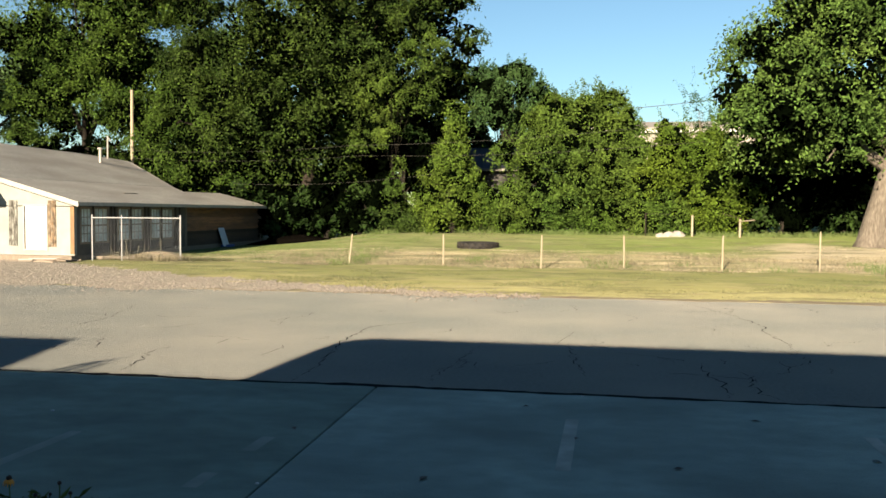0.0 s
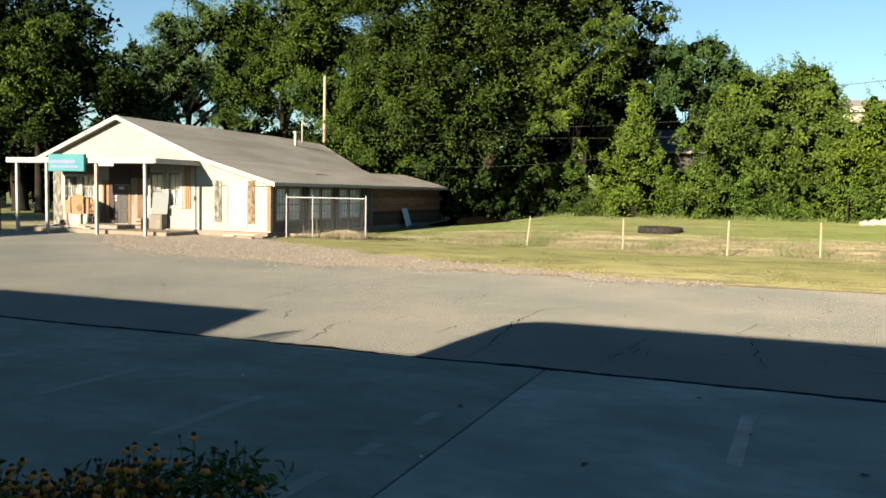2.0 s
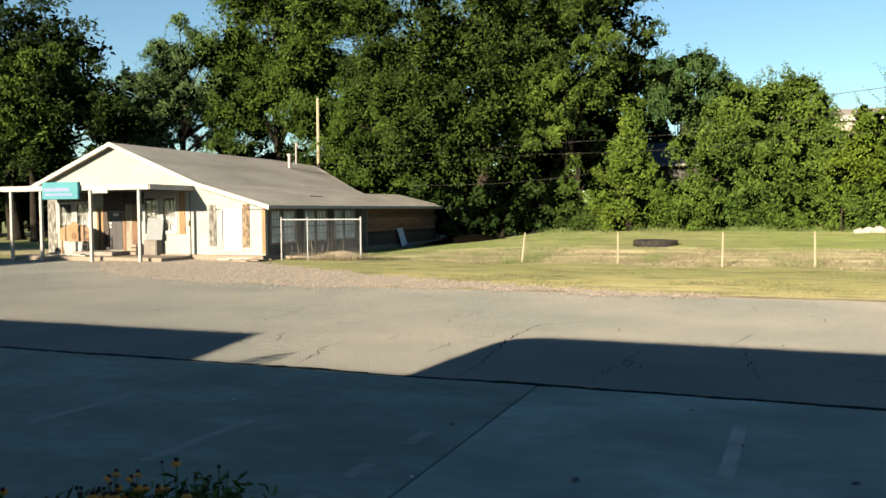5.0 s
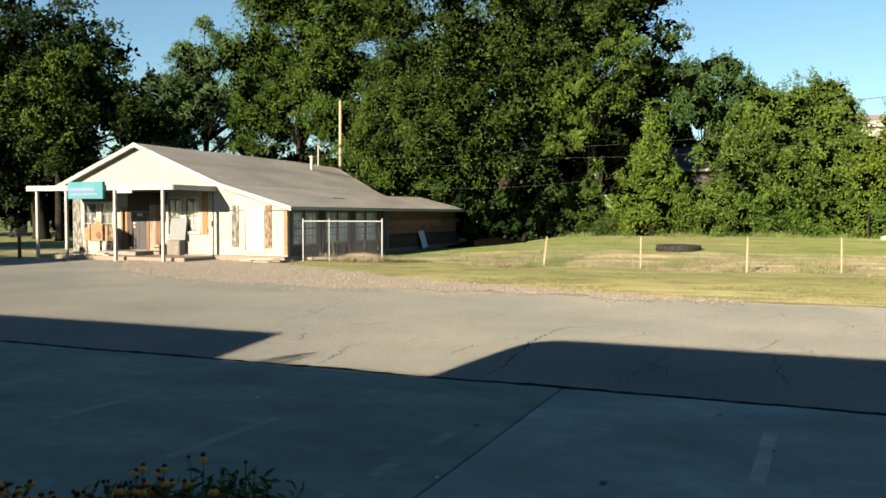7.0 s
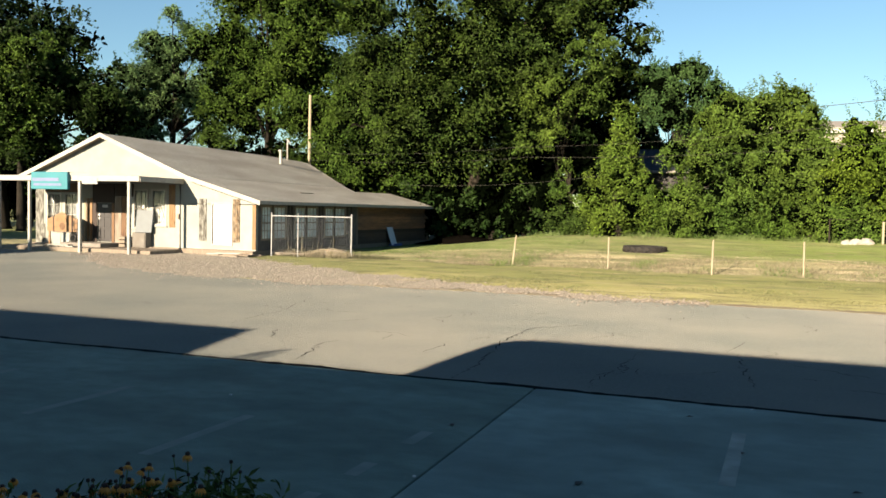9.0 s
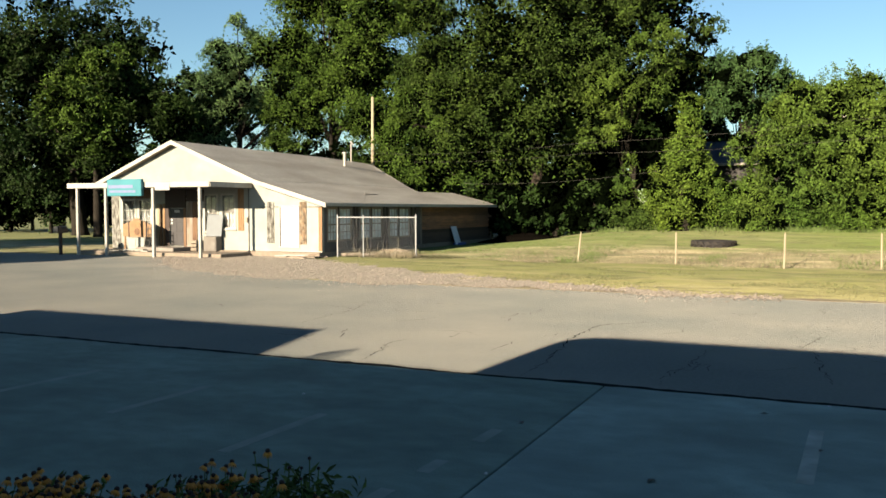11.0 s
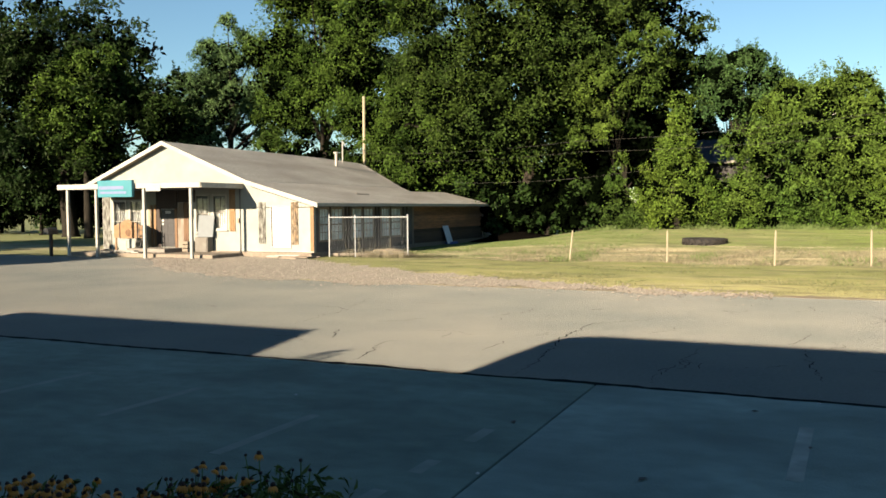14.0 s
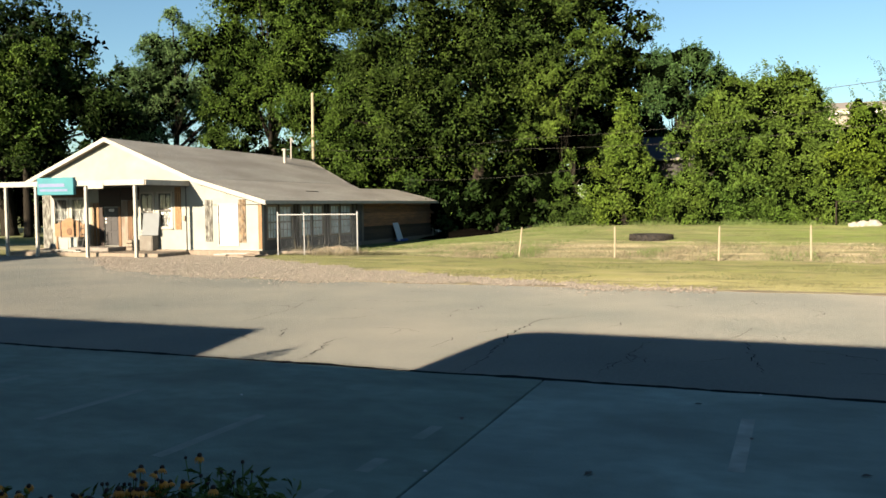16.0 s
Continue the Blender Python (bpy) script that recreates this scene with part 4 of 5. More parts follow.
# Brown boards made very dark: porch shade above the door is in their colour.
part("door_header", Shape().box(-27.27, -26.08, FRONT - 0.035, FRONT - 0.002, 2.035, 2.86, 0.006), DARK_BROWN, house, "brown boards over the door, darkened as porch shade")
part("wall_patch", Shape().box(-26.06, -25.06, FRONT - 0.026, FRONT - 0.002, 2.31, 2.86, 0.004), DARK_BROWN, house, "brown board patch, darkened as porch shade")
part("wall_patch", Shape().box(-26.06, -25.72, FRONT - 0.018, FRONT - 0.002, 0.24, 2.29, 0.004), STAINED, house, "cream board streaked with brown stains")
part("door_jamb", Shape().box(-27.27, -27.03, FRONT - 0.022, FRONT - 0.002, 0.24, 2.033, 0.004), DARK_BROWN, house)
part("wall_panel", Shape().box(-30.46, -30.05, FRONT - 0.025, FRONT - 0.002, 1.05, 2.6, 0.005), PEELING_WHITE, house)
part("wall_panel", Shape().box(-30.46, -29.95, FRONT - 0.02, FRONT - 0.002, 0.22, 1.04, 0.005), PEELING_WHITE, house, "grey dirty lower wall board")
part("window_header", Shape().box(-29.95, -28.0, FRONT - 0.022, FRONT - 0.002, 2.46, 2.86, 0.005), STAINED_WOOD, house, "brown weathered board over the windows")
part("conduit", Shape().tube([(-22.66, FRONT - 0.03, 0.15), (-22.66, FRONT - 0.03, 2.9)], 0.015, 8), BLACK, house, "dark vertical pipe")
part("meter_box", Shape().box(-22.80, -22.69, FRONT - 0.09, FRONT - 0.002, 1.42, 1.62, 0.01), BOX_GREY, house)

# roof: two slopes to the right of the ridge, one to the left
RX, RZ, KX, KZ, EX, EZ, LX, LZ, F0 = -26.61, 5.00, -22.09, 3.19, -18.45, 2.22, -31.12, 3.19, 29.1
EF = -18.64  # the eave line runs slightly out of square


def slab_between(points, thick):
    return Shape().prism([(x, y, z - thick) for x, y, z in points], (0, 0, thick))


part("roof_slope", slab_between([(RX, F0, RZ), (KX, F0, KZ), (-21.86, 43.0, 3.18), (-25.6, 45.3, 4.66), (-26.0, 45.2, 4.76), (-26.3, 41.5, 4.90)], 0.10), SHINGLE, house, "grey-brown weathered shingles")
part("roof_slope", slab_between([(KX, F0, KZ), (EF, F0, EZ), (EX, 48.4, EZ), (-21.0, 47.0, 2.955), (-20.9, 42.2, 2.925), (-21.86, 43.0, 3.18)], 0.10), SHINGLE, house, "grey-brown weathered shingles")
part("roof_slope", slab_between([(RX, F0, RZ), (-26.3, 41.5, 4.90), (-26.0, 45.2, 4.76), (LX, 45.2, LZ), (LX, F0, LZ)], 0.10), SHINGLE, house, "grey-brown weathered shingles")
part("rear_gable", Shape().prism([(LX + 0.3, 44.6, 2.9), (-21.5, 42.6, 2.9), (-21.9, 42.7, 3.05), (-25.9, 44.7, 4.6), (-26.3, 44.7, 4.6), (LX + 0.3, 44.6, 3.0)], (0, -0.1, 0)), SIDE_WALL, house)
part("rear_roof", slab_between([(-20.9, 42.2, 2.915), (-21.0, 47.0, 2.945), (EX, 48.4, EZ - 0.01), (-28.5, 48.4, 2.45), (-28.5, 43.4, 2.6)], 0.08), SHINGLE, house)
# torn and lifted shingles
for x, y, l in ((-23.0, 36.2, 0.9), (-20.2, 35.0, 1.2)):
    z = RZ + (KZ - RZ) * (x - RX) / (KX - RX) if x < KX else KZ + (EZ - KZ) * (x - KX) / (EX - KX)
    part("torn_shingle", Shape().box(x - 0.03, x + 0.03, y, y + l, z - 0.01, z + 0.018, 0.005), BOX_GREY, house)
part("roof_seam", Shape().prism([(KX - 0.02, F0 + 0.02, KZ - 0.01), (KX + 0.02, F0 + 0.02, KZ - 0.01), (-21.84, 42.8, 3.172), (-21.88, 42.8, 3.172)], (0, 0, 0.013)), SHINGLE, house)
# white fascia boards
def rake(a, b):
    (ax, az), (bx, bz) = a, b
    return Shape().prism([(ax, F0 - 0.045, az + 0.02), (bx, F0 - 0.045, bz + 0.02), (bx, F0 - 0.045, bz - 0.17), (ax, F0 - 0.045, az - 0.17)], (0, 0.043, 0))


part("fascia", rake((RX, RZ), (KX, KZ)), WHITE, house)
part("fascia", rake((KX, KZ), (EF + 0.03, EZ)), WHITE, house)
part("fascia", rake((RX, RZ), (LX - 0.02, LZ)), WHITE, house)
for (ax, az), (bx, bz) in (((LX, LZ), (RX, RZ)), ((RX, RZ), (KX, KZ)), ((KX, KZ), (EF, EZ))):
    part("rake_soffit", Shape().prism([(ax, F0, az - 0.125), (bx, F0, bz - 0.125), (bx, FRONT - 0.002, bz - 0.125), (ax, FRONT - 0.002, az - 0.125)], (0, 0, 0.02)), TAN_SOFFIT, house)
part("eave_board", Shape().prism([(EF + 0.002, F0 - 0.04, EZ - 0.13), (EF + 0.035, F0 - 0.04, EZ - 0.13), (EX + 0.035, 48.4, EZ - 0.13), (EX + 0.002, 48.4, EZ - 0.13)], (0, 0, 0.14)), GREY_FASCIA, house, "weathered grey eave board")
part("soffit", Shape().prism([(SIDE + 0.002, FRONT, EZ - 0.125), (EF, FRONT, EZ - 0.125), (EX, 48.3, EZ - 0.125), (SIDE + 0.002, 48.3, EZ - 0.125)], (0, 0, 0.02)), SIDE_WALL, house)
vent = part("vent_pipe", Shape().tube([(-25.06, 41.2, 4.3), (-25.06, 41.2, 5.1)], 0.085, 10).tube([(-25.06, 41.2, 5.1), (-25.06, 41.2, 5.18)], 0.15, 10), VENT_METAL, house, "pale metal roof vent", smooth=False)
part("service_mast", Shape().tube([(-25.95, 43.4, 4.6), (-25.95, 43.4, 6.0)], 0.045, 8).tube([(-25.95, 43.4, 5.95), (-25.75, 43.4, 5.72)], 0.03, 6), VENT_METAL, house, "metal service mast with an overhead cable")

# porch
CX0, CX1, CY0 = -30.25, -22.5, 26.7
part("porch_roof", Shape().box(CX0, CX1, CY0, FRONT - 0.004, 2.90, 3.06, 0.015), TAR_GREY, house, "flat porch roof with a white front edge")
part("porch_fascia", Shape().box(CX0 - 0.02, CX1 + 0.002, CY0 - 0.04, CY0 - 0.001, 2.87, 3.09, 0.008), WHITE, house)
part("porch_fascia", Shape().box(CX1 + 0.003, CX1 + 0.03, CY0 + 0.002, FRONT - 0.006, 2.87, 3.075, 0.006), GREY_FASCIA, house, "unpainted grey side edge")
for x in (-29.77, -28.12, -25.5, -23.06):
    part("porch_post", Shape().box(x - 0.06, x + 0.06, CY0 + 0.02, CY0 + 0.14, -0.02, 2.90, 0.012), WHITE, house)
part("hanging_panel", Shape().box(-25.28, -24.5, CY0 - 0.06, CY0 - 0.042, 2.75, 2.98, 0.005), WHITE, house)
sign = thing("sign", "teal sign board with pale illegible lettering on the porch edge", "sign")
part("sign_board", Shape().box(-27.75, -25.86, CY0 - 0.22, CY0 - 0.065, 2.52, 3.22, 0.015), TEAL, sign)
for z0, z1, x0, x1 in ((2.84, 2.98, -27.66, -26.30), (2.66, 2.76, -27.60, -26.15)):
    part("lettering_bar", Shape().box(x0, x1, CY0 - 0.228, CY0 - 0.222, z0, z1), PINK, sign)
part("sign_bracket", Shape().box(-27.3, -27.2, CY0 - 0.066, CY0 - 0.04, 2.88, 3.08).box(-26.4, -26.3, CY0 - 0.066, CY0 - 0.04, 2.88, 3.08), BLACK, sign)

porch = tagged(part("porch_floor", Shape().box(-30.3, -22.4, 27.2, FRONT - 0.26, -0.05, 0.16, 0.02), GREY_WOOD), "low weathered porch floor before the house", "porch", kind="structure")
step = tagged(part("porch_step", Shape().box(-27.6, -25.5, 27.9, FRONT - 0.27, 0.161, 0.33, 0.02), STEP_CONCRETE), "grey concrete step before the front door", "step")

# ---- things on the porch ----
cab = thing("cabinet", "low white cabinet standing on the porch", "cabinet")
part("body", Shape().box(-28.46, -27.46, 28.3, 28.75, 0.165, 0.72, 0.012), CREAM, cab)
for x in (-28.44, -27.95):
    part("cabinet_door", Shape().box(x + 0.02, x + 0.46, 28.28, 28.298, 0.22, 0.68, 0.006), CREAM, cab)
part("cabinet_top", Shape().box(-28.50, -27.42, 28.27, 28.78, 0.7205, 0.745, 0.008), CREAM, cab)

hb = thing("headboard", "tan wooden headboard with an arched top and side wings", "headboard")
arch = [(-28.46, 0.75), (-27.52, 0.75), (-27.50, 1.36), (-27.62, 1.44), (-27.80, 1.47), (-27.92, 1.55), (-28.06, 1.58), (-28.20, 1.55), (-28.32, 1.47), (-28.44, 1.43), (-28.48, 1.36)]
part("board", Shape().prism([(x, 28.42, z) for x, z in arch], (0, 0.05, 0)), TAN_WOOD, hb)
part("wing", Shape().prism([(x, 28.44, z) for x, z in ((-28.86, 0.76), (-28.52, 0.76), (-28.53, 1.40), (-28.66, 1.36), (-28.80, 1.30), (-28.88, 1.34))], (0, 0.04, 0)), TAN_WOOD, hb)
part("wing", Shape().prism([(x, 28.44, z) for x, z in ((-27.46, 0.76), (-27.24, 0.76), (-27.22, 1.32), (-27.32, 1.28), (-27.45, 1.38))], (0, 0.04, 0)), TAN_WOOD, hb)
for x in (-28.50, -27.49):
    part("post", Shape().box(x - 0.025, x + 0.025, 28.40, 28.475, 0.7455, 1.46, 0.01), DARK_BROWN, hb)
part("leg", Shape().box(-28.80, -28.72, 28.43, 28.49, 0.165, 0.76, 0.008), TAN_WOOD, hb)
part("carving", Shape().prism([(-28.36, 28.40, 1.20), (-27.70, 28.40, 1.20), (-27.86, 28.40, 1.36), (-28.06, 28.40, 1.42), (-28.24, 28.40, 1.36)], (0, 0.018, 0)), ORANGE_WOOD, hb)
part("medallion", Shape().tube([(-28.02, 28.418, 0.98), (-28.02, 28.40, 0.98)], [0.16, 0.13], 14), STAINED_WOOD, hb, "dark worn spot in the middle")

for k, (x, y, z, l, w, a) in enumerate(((-27.9, 27.55, 0.162, 1.9, 0.34, 4), (-26.9, 27.60, 0.162, 0.9, 0.30, -7), (-28.9, 27.60, 0.162, 1.0, 0.28, 9), (-27.3, 27.56, 0.213, 1.2, 0.26, -3))):
    tagged(part("white_board_scrap", Shape().box(-l / 2, l / 2, -w / 2, w / 2, 0, 0.05, 0.008), WHITE if k % 2 else PEELING_WHITE, at=pose(x, y, z, 0, 0, a)), "dirty white board lying on the porch floor", "board", "boards on the porch")

ladder = thing("stepladder", "small black folding stepladder", "ladder")
for x in (-27.42, -27.14):
    part("rail", Shape().tube([(x, 28.15, 0.165), (x + 0.03, 28.45, 1.25)], 0.018, 6), BLACK, ladder)
    part("rail", Shape().tube([(x, 28.75, 0.165), (x + 0.03, 28.47, 1.25)], 0.015, 6), BLACK, ladder)
for k in range(4):
    z = 0.36 + 0.25 * k
    y = 28.15 + 0.3 * (z - 0.165) / 1.085
    part("tread", Shape().box(-27.42, -27.11, y - 0.04, y + 0.05, z, z + 0.025, 0.005), BLACK, ladder)

frz = thing("cabinet", "dull grey metal cabinet against the house wall", "cabinet")
part("body", Shape().box(-24.77, -24.09, 28.96, 29.34, 0.165, 0.80, 0.012), CABINET_GREY, frz)
part("cabinet_door", Shape().box(-24.73, -24.13, 28.94, 28.959, 0.22, 0.76, 0.006), CABINET_GREY, frz)
leanp = tagged(part("panel", Shape().box(-0.42, 0.42, -0.012, 0.012, 0, 0.95, 0.004), PANEL_BLUE, at=pose(-24.39, 29.18, 0.805, -8)), "grey-blue sheet panel leaning on the wall", "panel")
crate = thing("crate", "brown wooden crate beside the porch post", "crate")
for z in (0.17, 0.33, 0.49):
    for y in (28.85, 29.25):
        part("slat", Shape().box(-25.39, -24.84, y, y + 0.02, z, z + 0.13, 0.006), GREY_WOOD, crate)
for x in (-25.39, -24.87):
    part("side", Shape().box(x, x + 0.03, 28.871, 29.249, 0.17, 0.62, 0.006), GREY_WOOD, crate)


def lathe(profile, n=14):
    s = Shape()
    vs = [(r * math.cos(2 * math.pi * k / n), r * math.sin(2 * math.pi * k / n), z) for r, z in profile for k in range(n)]
    fs = [(i * n + k, i * n + (k + 1) % n, (i + 1) * n + (k + 1) % n, (i + 1) * n + k) for i in range(len(profile) - 1) for k in range(n)]
    return s.add(vs, fs)


for x, y, a, l, z in ((-20.1, 28.85, 5, 1.5, 0.035), (-19.35, 28.6, -6, 1.3, 0.035), (-19.75, 28.7, 12, 1.1, 0.088)):
    tagged(part("board_scrap", Shape().box(-l / 2, l / 2, -0.12, 0.12, 0, 0.05, 0.008), GREY_WOOD if l == 1.3 else WHITE, at=pose(x, y, z, 0, 0, a)), "weathered board scrap lying before the house wall", "board", "boards at the wall")
for x, y, z, l, w, a, t in ((-19.25, 28.95, 0.0, 1.4, 0.20, 24, 3), (-19.55, 28.35, 0.0, 1.1, 0.16, -14, 0), (-19.1, 28.55, 0.09, 0.9, 0.14, 40, 9), (-20.6, 28.5, 0.0, 1.2, 0.24, -4, 2)):
    tagged(part("board_scrap", Shape().box(-l / 2, l / 2, -w / 2, w / 2, 0, 0.045, 0.006), BOX_GREY if w < 0.18 else GREY_WOOD, at=pose(x, y, z, 0, -t, a)), "splintered grey board in a heap at the house corner", "board", "boards at the wall")
tagged(part("leaning_board", Shape().box(-0.36, 0.36, -0.015, 0.015, 0, 1.02, 0.006), LIGHT_BLUE, at=pose(SIDE + 0.42, 42.4, 0.06, 0, -18, 0) @ pose(0, 0, 0, 0, 0, 90)), "pale blue board leaning on the plank wall", "board")
tagged(part("tarp", Shape().prism([(SIDE + 0.15, 42.3, 0.02), (SIDE + 0.5, 42.35, 0.02), (SIDE + 0.48, 43.3, 0.02), (SIDE + 0.2, 43.5, 0.02)], (0, 0, 0.12)), BLUE), "crumpled blue tarp on the grass by the wall", "tarp")

mb = thing("mailbox", "dark mailbox on a wooden post by the road", "mailbox")
part("post", Shape().box(-30.66, -30.54, 26.5, 26.62, -0.1, 0.95, 0.012), DARK_BROWN, mb)
mbx = [(-0.16, 0.0), (0.16, 0.0), (0.16, 0.16), (0.11, 0.25), (0.0, 0.29), (-0.11, 0.25), (-0.16, 0.16)]
part("box", Shape().prism([(-30.6 + a, 26.3, 0.951 + b) for a, b in mbx], (0, 0.52, 0)), BLACK, mb)
part("flag", Shape().box(-30.43, -30.42, 26.35, 26.45, 1.05, 1.28), BLACK, mb)

# ---- chain-link panel ----
cage = thing("chain_link_panel", "galvanised chain-link fence panel beside the house", "fence")
PA, PM, PB = Vector((-18.6, 29.95, 0)), Vector((-17.55, 30.25, 0)), Vector((-15.42, 30.82, 0))
for q, r in ((PA, 0.030), (PM, 0.023), (PB, 0.034)):
    part("post", Shape().tube([q + Vector((0, 0, -0.1)), q + Vector((0, 0, 1.72))], r, 8).tube([q + Vector((0, 0, 1.72)), q + Vector((0, 0, 1.76))], [r * 1.3, r * 0.6], 8), GALV, cage)
for a, b in ((PA, PM), (PM, PB)):
    part("top_rail", Shape().tube([a + Vector((0, 0, 1.64)), b + Vector((0, 0, 1.64))], 0.026, 8), GALV, cage)
mesh_shape = Shape()
along, length, high = (PB - PA).normalized(), (PB - PA).length, 1.56
k = -high
while k < length:
    for sgn in (1, -1):
        u0, u1 = max(k, 0), min(k + high, length)
        if u1 - u0 > 0.05:
            z0, z1 = u0 - k, u1 - k
            if sgn < 0:
                z0, z1 = high - z0, high - z1
            p, q = PA + along * u0 + Vector((0, 0.01 * sgn, 0.06 + z0)), PA + along * u1 + Vector((0, 0.01 * sgn, 0.06 + z1))
            mesh_shape.tube([p, q], 0.0028, 3, cap=False)
    k += 0.11
part("wire_mesh", mesh_shape, GALV, cage)
tagged(part("timber", Shape().box(-1.7, 1.7, -0.08, 0.08, 0, 0.14, 0.015), GREY_WOOD, at=pose(-17.2, 30.75, 0.0, 0, 0, 8)), "weathered timber lying at the chain-link panel", "timber")

# ---- field fence ----
post_mesh = Shape().tube([(0, 0, -0.2), (0, 0, 1.0), (0, 0, 1.13), (0, 0, 1.19)], [0.036, 0.033, 0.028, 0.010], 7).mesh("fence_post", POST_WOOD)
for x, y, rx, ry, h in ((-8.65, 30.8, 0, 6, 0.96), (-5.07, 30.8, 0, 0, 0.98), (-1.47, 30.5, 0, 0.8, 1.0), (1.45, 30.7, 0, -0.8, 1.02), (4.82, 30.8, 0, 0.6, 1.05), (8.15, 31.2, 0, 0, 1.2), (11.6, 31.5, 0, 1, 1.1), (15.0, 31.8, 0, -1, 1.1)):
    ob = tagged(new("fence_post", post_mesh), "pale weathered wooden fence post in the dry grass", "fence post", "posts along the field")
    ob.matrix_basis = pose(x, y, 0, rx, ry) @ Matrix.Diagonal((1, 1, h, 1))

# ---- tractor tyre lying in the field ----
TX, TY = -4.66, 38.0
tyre = thing("tractor_tyre", "old black tractor tyre lying flat on the grass", "tyre", pose(TX, TY, float(rise(np.array(TX), np.array(TY))) - 0.07, 1.5, 0.5, 0))
prof = [(0.52, 0.10), (0.60, 0.03), (0.78, 0.0), (0.86, 0.04), (0.90, 0.12), (0.90, 0.32), (0.86, 0.40), (0.78, 0.44), (0.60, 0.41), (0.52, 0.34), (0.56, 0.22), (0.52, 0.10)]
prof = [(r, z * 0.70) for r, z in prof]
part("carcass", lathe(prof, 40), RUBBER, tyre, smooth=True)
lug = Shape().prism([(0.875, -0.07, 0.015), (0.875, 0.06, 0.015), (0.875, 0.18, 0.145), (0.875, 0.06, 0.145)], (0.075, 0, 0)).mesh("lug", LUG_RUBBER)
lug2 = Shape().prism([(0.875, 0.06, 0.158), (0.875, 0.18, 0.158), (0.875, 0.06, 0.30), (0.875, -0.07, 0.30)], (0.075, 0, 0)).mesh("lug", LUG_RUBBER)
for k in range(20):
    part("lug", lug, LUG_RUBBER, tyre, at=pose(0, 0, 0, 0, 0, 18 * k))
    part("lug", lug2, LUG_RUBBER, tyre, at=pose(0, 0, 0, 0, 0, 18 * (k + 0.5)))

# ---- old rail fence and pale rubble before the hedge ----
def zg(x, y):
    return float(rise(np.array(x), np.array(y)))


rail = thing("rail_fence", "broken grey wooden rail fence before the hedge", "fence")
for x, h, w in ((3.25, 1.2, 0.03), (5.62, 1.1, 0.05), (8.0, 0.95, 0.05)):
    g = zg(x, 45.6)
    part("post", Shape().box(x - w, x + w, 45.5, 45.64, g - 0.2, g + h, 0.012), MID_BARK if w < 0.04 else POST_WOOD, rail)
for x0, x1, z0, z1, r in ((3.2, 4.5, 1.98, 1.96, 0.013), (7.1, 8.1, 2.02, 1.74, 0.024), (7.95, 8.7, 1.62, 1.70, 0.035)):
    part("rail", Shape().tube([(x0, 45.46, z0), (x1, 45.46, z1)], r, 6), MID_BARK if r < 0.03 else GREY_WOOD, rail)


def rubble(x, y, r, seed):
    rng = np.random.default_rng(seed)
    bm = bmesh.new()
    bmesh.ops.create_icosphere(bm, subdivisions=2, radius=1)
    for v in bm.verts:
        v.co *= 1 + 0.34 * noise.noise(v.co * 1.9 + Vector((seed, 0, 0)))
        v.co = Vector((v.co.x * r, v.co.y * r * 0.7, v.co.z * r * 0.72))
    me = bpy.data.meshes.new("rubble")
    bm.to_mesh(me)
    bm.free()
    me.materials.append(PALE_STONE)
    ob = tagged(new("rubble", me), "pale lump of broken concrete on the grass", "rubble", "rubble before the hedge")
    ob.location = (x, y, zg(x, y) + r * 0.3)


for k, (x, r) in enumerate(((3.95, 0.22), (4.4, 0.3), (4.85, 0.33), (4.2, 0.18))):
    rubble(x, 45.0 - 0.1 * (k % 2), r, k)

# ---- pole, wires and buildings in the distance ----
pole = thing("utility_pole", "bare wooden utility pole among the trees", "pole")
part("shaft", Shape().tube([(-28.2, 50, -0.3), (-28.2, 50, 5), (-28.2, 50, 9.5)], [0.13, 0.11, 0.09], 9), POST_WOOD, pole, smooth=True)


def cable(points, r=0.0048):
    pts = []
    for a, b in zip(points, points[1:]):
        for k in range(10):
            f = k / 10
            p = Vector(a).lerp(Vector(b), f)
            p.z -= 0.25 * 4 * f * (1 - f)
            pts.append(p)
    pts.append(Vector(points[-1]))
    tagged(part("overhead_cable", Shape().tube(pts, r, 4), CABLE), "thin dark overhead cable between the trees", "cable", "overhead cables")


cable([(-28.2, 49.8, 5.7), (-12.5, 45.0, 5.55), (6.0, 43.6, 6.6)])
cable([(-28.2, 49.8, 5.2), (-12.0, 45.0, 5.0), (6.0, 43.9, 5.6)])
cable([(-20.0, 46.5, 3.5), (-8.0, 45.0, 4.0)])
cable([(-25.95, 43.4, 5.75), (-23.5, 50.0, 5.6)])
cable([(-4.0, 68, 9.6), (22.0, 60, 11.3)], 0.022)
pole = thing("utility_pole", "wooden utility pole beyond the large tree", "pole")
part("shaft", Shape().tube([(22, 60, -0.3), (22, 60, 6), (22, 60, 11.6)], [0.17, 0.14, 0.115], 9), GREY_WOOD, pole, smooth=True)

far_house = thing("far_house", "slate-roofed house seen through a gap in the trees", "house")
part("roof", Shape().prism([(-11, 60, 5.0), (-1.5, 60, 5.0), (-1.5, 63.6, 6.7), (-11, 63.6, 6.7)], (0, 0.1, 0.12)), FAR_ROOF, far_house)
part("gutter", Shape().box(-11, -1.5, 59.9, 60.0, 4.9, 5.08, 0.02), FAR_WALL, far_house)
part("wall", Shape().box(-10.5, -2, 60.5, 65, 0.6, 4.95), FAR_DARK, far_house)
for x in (-9, -6.2, -3.8):
    part("window", Shape().box(x, x + 0.9, 60.42, 60.48, 2.6, 3.9, 0.01), FAR_ROOF, far_house)
